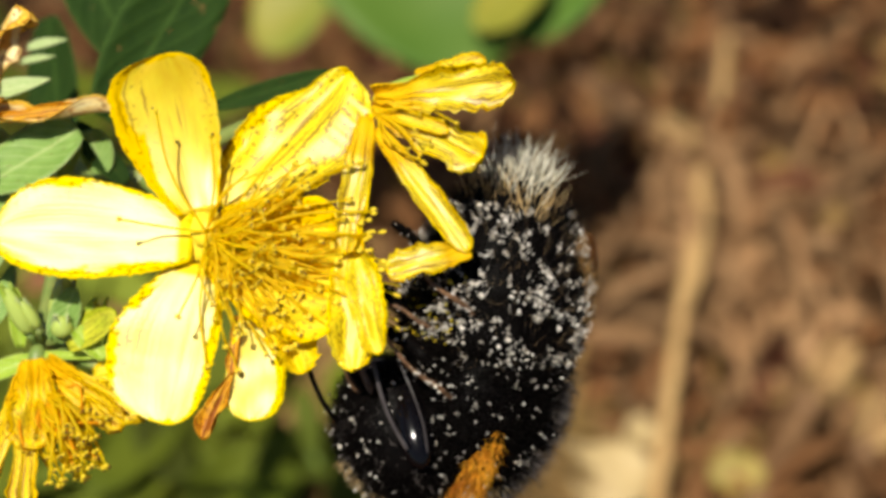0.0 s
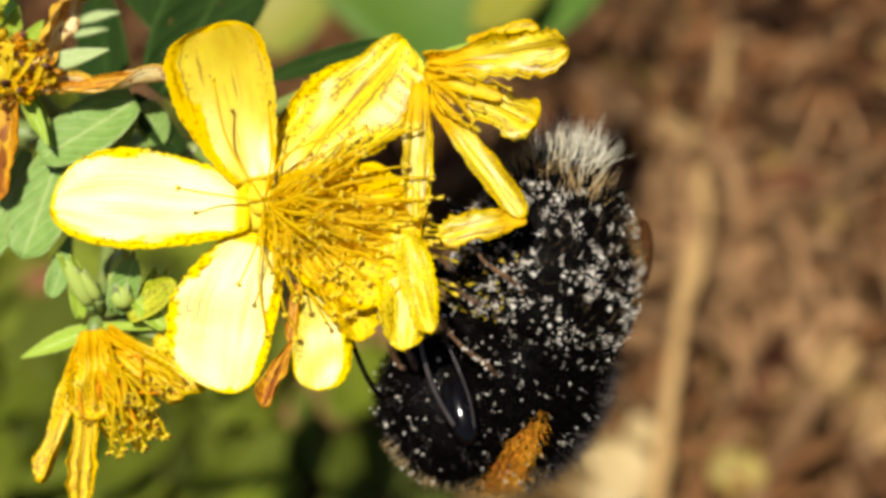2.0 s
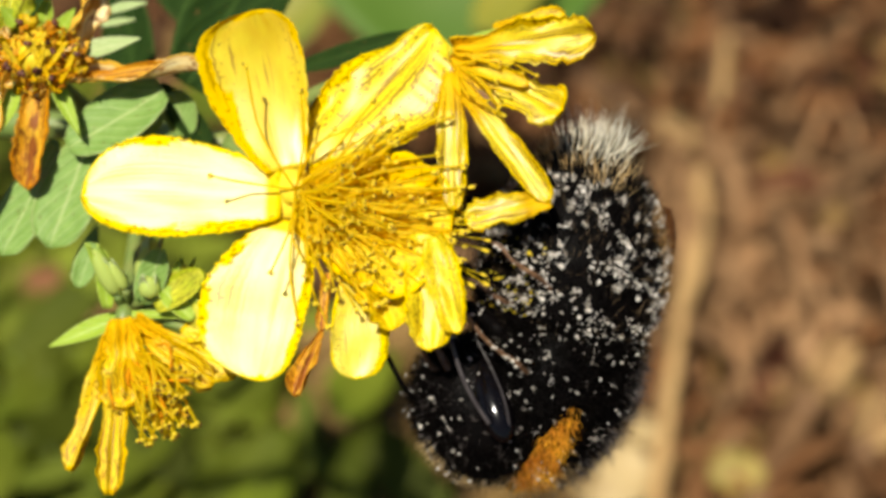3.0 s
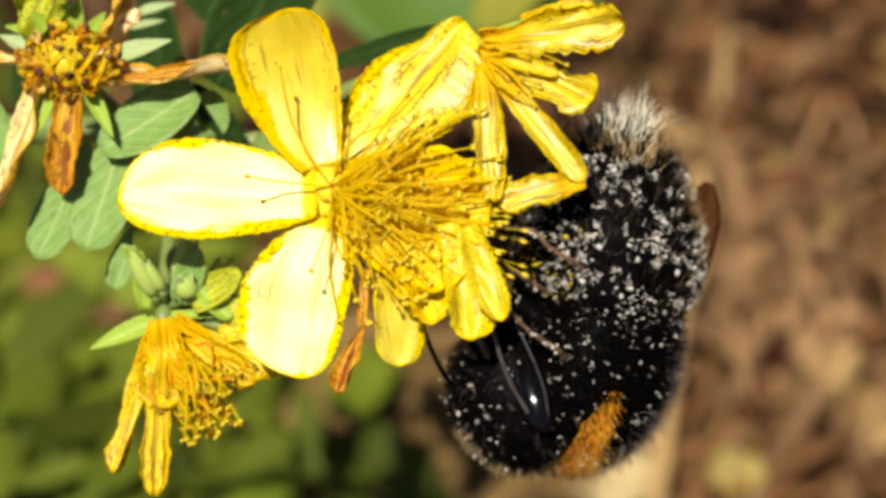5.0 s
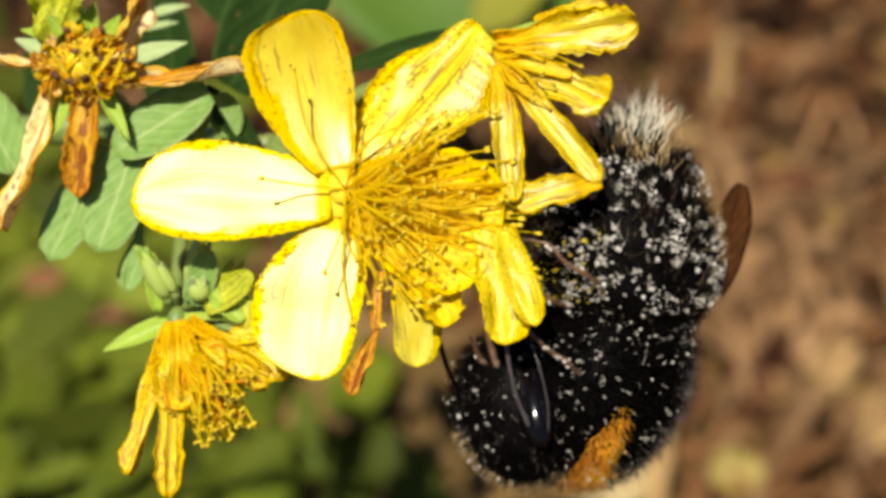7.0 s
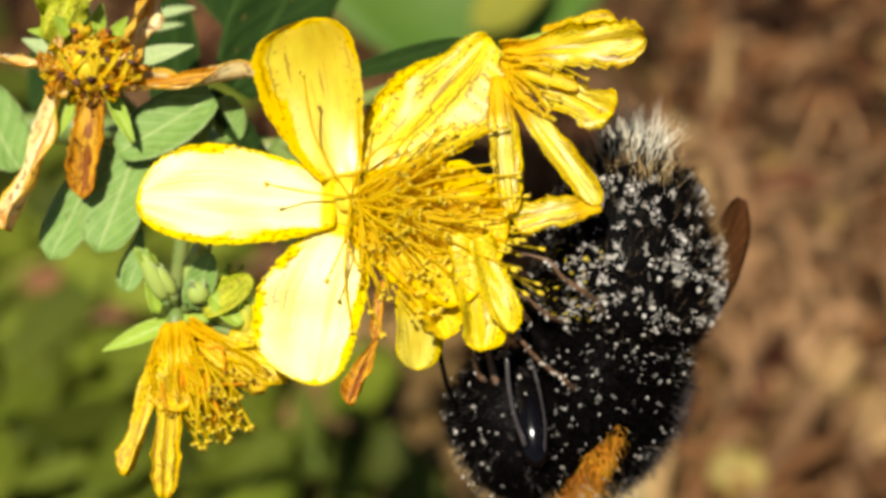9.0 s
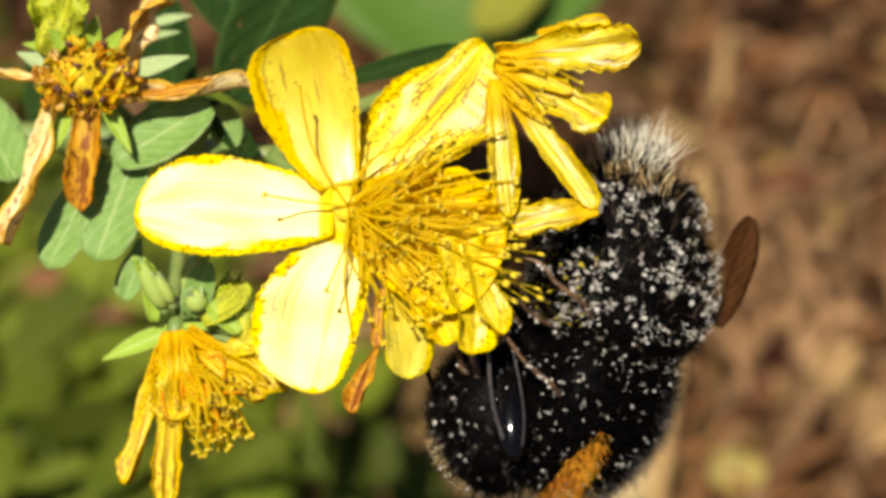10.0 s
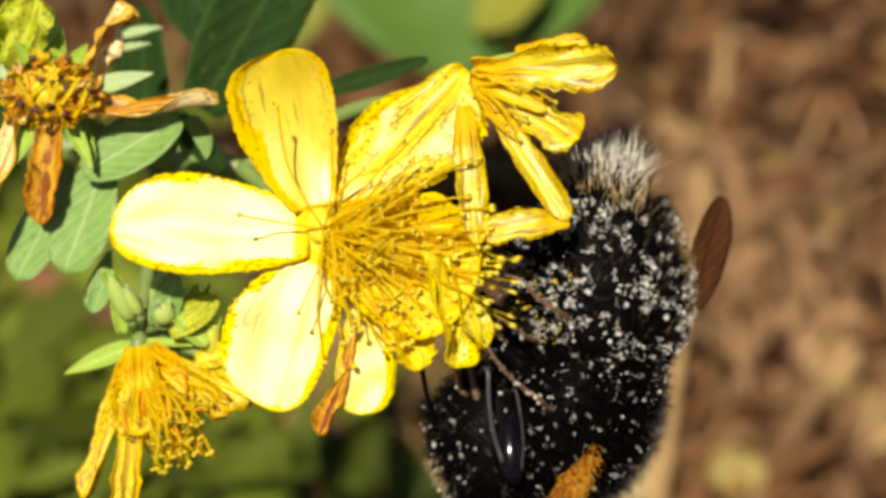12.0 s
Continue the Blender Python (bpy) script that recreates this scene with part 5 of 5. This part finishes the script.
# ---- how the shoot sways and the bee works ----
# Rows: seconds, millimetres to the right, millimetres up, degrees of turn against the clock (and of roll about the upright), all from the pose at rest.
SWAY_SHOOT = (
    (0, -7.65, -2.83, -2.4), (0.5, -7.00, -2.52, -2.0), (1, -6.14, -1.99, -1.5), (1.5, -5.27, -1.47, -2.1),
    (2, -4.32, -1.01, -1.5), (2.5, -3.41, -0.59, -1.8), (3, -2.51, -0.35, -1.8), (5, -0.41, -0.22, 0.2),
    (5.5, 0.00, -0.00, -0.0), (6, 0.12, 0.03, -0.0), (6.5, 0.31, -0.09, 0.4), (7, 0.38, -0.35, 0.1),
    (9, 0.67, -0.83, -2.0), (9.5, 0.57, -1.08, -0.9), (10, 0.56, -1.34, -0.9), (10.5, 0.53, -1.42, -1.0),
    (11, 0.23, -1.58, -1.7), (11.5, -0.44, -2.31, -2.0), (12, -0.88, -2.61, -2.6),
)
SWAY_WILTING = (
    (0, -6.70, -3.35, -0.6), (0.5, -6.04, -3.05, -0.9), (1, -5.26, -2.40, -0.7), (1.5, -4.40, -1.89, -0.8),
    (2, -3.63, -1.42, -0.7), (2.5, -2.81, -0.95, -1.0), (3, -2.10, -0.58, -1.2), (5, -0.40, -0.11, 0.3),
    (5.5, 0.00, -0.00, -0.0), (6, 0.15, 0.12, 0.6), (6.5, 0.28, 0.02, 1.0), (7, 0.40, -0.21, 0.7),
    (9, 0.79, -0.76, -1.7), (9.5, 0.59, -0.87, -1.8), (10, 0.48, -0.94, -2.1), (10.5, 0.15, -1.22, -1.6),
    (11, -0.34, -1.35, -3.4), (11.5, -0.62, -1.53, -4.7), (12, -0.94, -1.77, -5.3),
)
SWAY_SPENT = (
    (0, -7.71, -2.23, -2.4), (0.5, -6.92, -1.97, -2.0), (1, -6.23, -1.56, -1.5), (1.5, -5.09, -0.92, -2.1),
    (2, -4.15, -0.56, -1.5), (2.5, -3.27, -0.17, -1.8), (3, -2.28, 0.15, -1.8), (5, -0.37, -0.12, -0.4),
    (5.5, 0.00, -0.00, 0.0), (6, 0.23, 0.09, -0.2), (6.5, 0.34, -0.06, -0.2), (7, 0.57, -0.31, 0.0),
    (9, 0.96, -0.38, -1.0), (9.5, 0.73, -0.88, -0.4), (10, 0.71, -1.15, -0.0), (10.5, 0.18, -1.19, 0.3),
    (11, -0.44, -1.04, -1.0), (11.5, -0.76, -1.66, -1.2), (12, -1.49, -1.98, -1.6),
)
SWAY_DROOPING = (
    (0, -8.01, -2.59, -2.5), (0.5, -7.21, -2.24, -2.8), (1, -6.26, -1.77, -2.8), (1.5, -5.47, -1.21, -3.0),
    (2, -4.46, -0.84, -2.1), (2.5, -3.55, -0.42, -1.9), (3, -2.73, -0.13, -1.9), (5, -0.34, -0.16, -0.4),
    (5.5, 0.00, -0.00, 0.0), (6, 0.13, 0.02, -0.4), (6.5, 0.40, -0.10, -0.2), (7, 0.46, -0.28, -0.4),
    (9, 0.43, -0.37, -1.4), (9.5, 0.49, -0.74, -0.8), (10, 0.41, -0.88, -1.1), (10.5, 0.10, -0.89, -0.7),
    (11, -0.59, -1.03, -0.9), (11.5, -1.31, -1.61, -1.7), (12, -1.81, -1.81, -2.3),
)
SWAY_LIP = (
    (0, -6.93, -2.08, -2.4, -25), (0.5, -6.52, -2.34, -2.0, -25), (1, -5.77, -2.10, -1.5, -25), (1.5, -4.91, -1.37, -2.1, -25),
    (2, -4.07, -0.90, -1.5, -25), (2.5, -3.04, -0.71, -1.8, -25), (3, -2.59, -0.91, -1.8, -23), (5, -0.72, -0.32, 0.2, -5),
    (5.5, 0.00, 0.00, -0.0, 0), (6, 0.70, 0.00, -0.0, 0), (6.5, 1.12, -0.30, 0.4, -5), (7, 1.34, -0.57, 0.1, -10),
    (9, -0.05, -0.94, -1.0, 2), (9.5, -0.35, -1.00, -0.9, 12), (10, -0.70, -1.13, -0.9, 20), (10.5, -0.88, -1.26, -1.0, 27),
    (11, -0.88, -1.46, -1.7, 32), (11.5, -1.14, -1.62, -2.0, 35), (12, -1.47, -1.92, -2.6, 35),
)
SWAY_BACK = (
    (0, -7.29, -3.38, -2.4, -35), (0.5, -6.45, -3.04, -2.0, -35), (1, -5.65, -2.55, -1.5, -35), (1.5, -4.56, -2.07, -2.1, -35),
    (2, -3.59, -1.59, -1.5, -32), (2.5, -2.65, -1.19, -1.8, -28), (3, -1.77, -0.91, -1.8, -22), (5, -0.22, -0.19, 0.2, -4),
    (5.5, 0.00, -0.00, -0.0, 0), (6, 0.23, 0.01, -0.0, 0), (6.5, 0.52, -0.01, 0.4, 0), (7, 0.65, -0.22, 0.1, 0),
    (9, 0.97, -0.39, -2.0, 0), (9.5, 0.79, -0.69, -0.9, 0), (10, 0.36, -0.89, -0.9, -2), (10.5, 0.89, -1.15, -1.0, -12),
    (11, 0.14, -2.01, -1.7, -25), (11.5, -0.40, -2.72, -2.0, -33), (12, -0.89, -3.02, -2.6, -35),
)
BEE_BODY = (
    (0, -7.15, -2.37, -1.4), (0.5, -6.52, -2.31, -2.7), (1, -5.72, -2.06, -3.3), (1.5, -5.03, -1.65, -3.4),
    (2, -4.29, -1.16, -3.6), (2.5, -3.46, -0.96, -3.2), (3, -2.63, -0.94, -2.0), (5, -0.43, -0.00, 0.2),
    (5.5, 0.00, -0.00, -0.0), (6, 0.33, -0.11, 0.3), (6.5, 0.46, -0.36, 0.0), (7, 0.36, -0.94, -1.7),
    (9, 0.20, -1.98, -3.2), (9.5, -0.04, -2.10, -4.3), (10, -0.45, -2.42, -6.6), (10.5, -0.65, -2.93, -6.7),
    (11, -0.81, -3.36, -4.6), (11.5, -1.10, -3.33, -3.9), (12, -1.28, -3.10, -2.8),
)
BEE_HEAD = (
    (0, -7.43, -2.13, -1.4), (0.5, -6.80, -2.00, -2.7), (1, -6.12, -1.75, -3.3), (1.5, -5.37, -1.26, -0.4),
    (2, -4.68, -0.73, -0.4), (2.5, -3.63, -0.69, -1.2), (3, -2.64, -0.56, 2.2), (5, -0.37, 0.02, 0.3),
    (5.5, 0.00, -0.00, -0.0), (6, 0.24, -0.16, 0.5), (6.5, 0.16, -0.36, -1.8), (7, -0.35, -0.95, -7.8),
    (9, -0.58, -2.16, -10.7), (9.5, -1.12, -2.02, -12.2), (10, -1.87, -1.88, -13.5), (10.5, -1.85, -2.43, -11.4),
    (11, -1.75, -3.13, -9.3), (11.5, -1.90, -3.32, -11.4), (12, -1.92, -3.20, -13.5),
)
BEE_WING = (
    (0, -8.37, -3.13, -1.4), (0.5, -7.62, -2.84, -2.7), (1, -7.00, -2.51, -3.3), (1.5, -6.15, -2.23, -3.4),
    (2, -5.14, -2.28, -3.6), (2.5, -4.39, -2.13, -3.2), (3, -3.52, -1.55, -2.0), (5, -0.51, -0.05, 0.2),
    (5.5, 0.00, -0.00, -0.0), (6, 0.48, 0.16, 0.3), (6.5, 0.98, 0.22, 0.0), (7, 1.29, -0.09, -1.7),
    (9, 1.03, -0.94, -3.2), (9.5, 1.10, -1.40, -4.3), (10, 1.18, -2.00, -6.6), (10.5, 0.89, -1.89, -6.7),
    (11, 0.63, -1.18, -4.6), (11.5, 0.29, -0.81, -3.9), (12, -0.05, -0.89, -2.8),
)
BEE_ABDOMEN = (
    (0, -7.21, -3.10, -6.6), (0.5, -6.52, -3.03, -6.7), (1, -5.71, -2.75, -8.1), (1.5, -4.93, -2.33, -7.2),
    (2, -4.19, -1.89, -7.5), (2.5, -3.37, -1.62, -7.2), (3, -2.57, -1.38, -5.8), (5, -0.44, -0.12, -0.9),
    (5.5, 0.00, -0.00, -0.0), (6, 0.31, 0.16, 2.1), (6.5, 0.51, 0.19, 2.5), (7, 0.64, -0.17, 2.3),
    (9, 0.75, -1.28, 1.4), (9.5, 0.60, -1.53, -0.3), (10, 0.47, -1.84, -2.4), (10.5, 0.16, -2.20, -2.5),
    (11, -0.32, -2.50, -1.3), (11.5, -0.78, -2.68, -1.6), (12, -1.08, -2.76, -1.3),
)
SWAY_STEM = (
    (0, -7.66, -2.46, -1.8), (0.5, -6.86, -2.18, -1.5), (1, -6.12, -1.67, -0.5), (1.5, -5.06, -1.10, -1.2),
    (2, -4.13, -0.72, -1.1), (2.5, -3.27, -0.35, -1.1), (3, -2.43, -0.10, -1.5), (5, -0.36, -0.15, -0.1),
    (5.5, 0.00, -0.00, -0.0), (6, 0.17, 0.04, -0.3), (6.5, 0.32, -0.07, -0.1), (7, 0.44, -0.27, -0.6),
    (9, 0.56, -0.42, -2.0), (9.5, 0.46, -0.76, -1.4), (10, 0.39, -0.92, -1.5), (10.5, 0.06, -0.93, -0.7),
    (11, -0.52, -0.97, -0.9), (11.5, -0.99, -1.43, -2.3), (12, -1.53, -1.67, -1.7),
)
SWAY_LOW = (
    (0, -7.93, -2.90, -1.1), (0.5, -7.30, -2.58, -0.1), (1, -6.32, -2.03, -0.3), (1.5, -5.47, -1.53, -0.7),
    (2, -4.51, -1.08, -0.3), (2.5, -3.56, -0.64, -0.7), (3, -2.61, -0.39, -1.3), (5, -0.41, -0.20, -0.0),
    (5.5, 0.00, -0.00, -0.0), (6, 0.10, 0.02, 0.1), (6.5, 0.31, -0.05, 0.1), (7, 0.36, -0.30, 0.3),
    (9, 0.61, -0.66, -1.9), (9.5, 0.61, -0.96, -1.7), (10, 0.59, -1.14, -2.3), (10.5, 0.70, -1.25, -4.5),
    (11, 0.52, -1.50, -7.3), (11.5, -0.21, -2.14, -7.3), (12, -0.73, -2.38, -7.3),
)
SWAY_STRAP = (
    (0, -7.25, -3.30, -13.6), (0.5, -6.65, -2.99, -13.3), (1, -6.12, -2.37, -9.6), (1.5, -5.04, -1.85, -8.4),
    (2, -4.11, -1.33, -6.4), (2.5, -3.27, -0.92, -5.3), (3, -2.27, -0.67, -4.4), (5, -0.33, -0.14, -1.1),
    (5.5, 0.00, -0.00, -0.0), (6, 0.25, 0.05, 0.0), (6.5, 0.44, 0.05, 0.1), (7, 0.59, -0.18, 0.2),
    (9, 0.51, -0.87, -0.0), (9.5, 0.41, -0.92, -0.0), (10, 0.36, -1.07, -0.0), (10.5, -0.10, -1.28, -0.0),
    (11, -0.51, -1.58, -0.0), (11.5, -1.02, -2.30, -0.0), (12, -1.48, -2.65, -0.0),
)
SWAY_SLANT = (
    (0, -6.89, -4.08, -0.6), (0.5, -6.23, -3.83, -0.9), (1, -5.36, -3.17, -0.7), (1.5, -4.49, -2.65, -0.8),
    (2, -3.78, -2.14, -0.7), (2.5, -3.01, -1.74, -1.0), (3, -2.35, -1.23, -1.2), (5, -0.41, -0.10, 0.3),
    (5.5, 0.00, -0.00, -0.0), (6, 0.20, 0.15, 0.6), (6.5, 0.36, 0.15, 1.0), (7, 0.51, -0.10, 0.7),
    (9, 0.51, -1.43, -1.7), (9.5, 0.41, -1.58, -1.8), (10, 0.36, -1.63, -2.1), (10.5, 0.10, -1.89, -1.6),
    (11, -0.41, -2.14, -3.4), (11.5, -0.82, -2.30, -4.7), (12, -1.28, -2.30, -5.3),
)


def moved(pivot, row):
    return Matrix.Translation(pivot + Vector((row[1] * MM, row[2] * MM, 0))) @ pose(0, 0, 0, 0, *(row[4:] or (0,)), row[3]) @ Matrix.Translation(-pivot)


def motions():
    stem = [moved(P(300, 300), r) for r in SWAY_STEM]
    walk(plant, [(r[0], BOARD @ m @ Matrix.Translation(FOOT)) for r, m in zip(SWAY_STEM, stem)])
    body = [moved(B_ROOT, r) for r in BEE_BODY]
    walk(bee, [(r[0], BOARD @ m @ Matrix.Translation(B_ROOT)) for r, m in zip(BEE_BODY, body)])
    bloom = [moved(C_MAIN, r) for r in SWAY_SHOOT]
    faded = [moved(C_SECOND, r) for r in SWAY_WILTING]
    elbow = P(1045, 310, 3.5)
    for thing, rows, carrier, base, pivot in (
            (open_flower, SWAY_SHOOT, stem, FOOT, C_MAIN), (wilting_flower, SWAY_WILTING, stem, FOOT, C_SECOND), (spent_flower, SWAY_SPENT, stem, FOOT, C_SPENT),
            (drooping_flower, SWAY_DROOPING, stem, FOOT, C_DROOP), (low_petal, SWAY_LOW, bloom, C_MAIN, P(600, 385, 1.3)), (lip_petal, SWAY_LIP, bloom, C_MAIN, ORIGIN[lip_petal.name]),
            (back_petal, SWAY_BACK, bloom, C_MAIN, P(690, 430, -0.6)), (strap_petal, SWAY_STRAP, faded, C_SECOND, P(872, 120, 1)), (slant_petal, SWAY_SLANT, faded, C_SECOND, elbow),
            (fold_petal, SWAY_SLANT, faded, C_SECOND, elbow), (head, BEE_HEAD, body, B_ROOT, ORIGIN[head.name]), (wing, BEE_WING, body, B_ROOT, ORIGIN[wing.name]), (abdomen, BEE_ABDOMEN, body, B_ROOT, ORIGIN[abdomen.name])):
        walk(thing, [(r[0], (c @ Matrix.Translation(base)).inverted() @ moved(pivot, r) @ Matrix.Translation(ORIGIN[thing.name])) for r, c in zip(rows, carrier)])


motions()
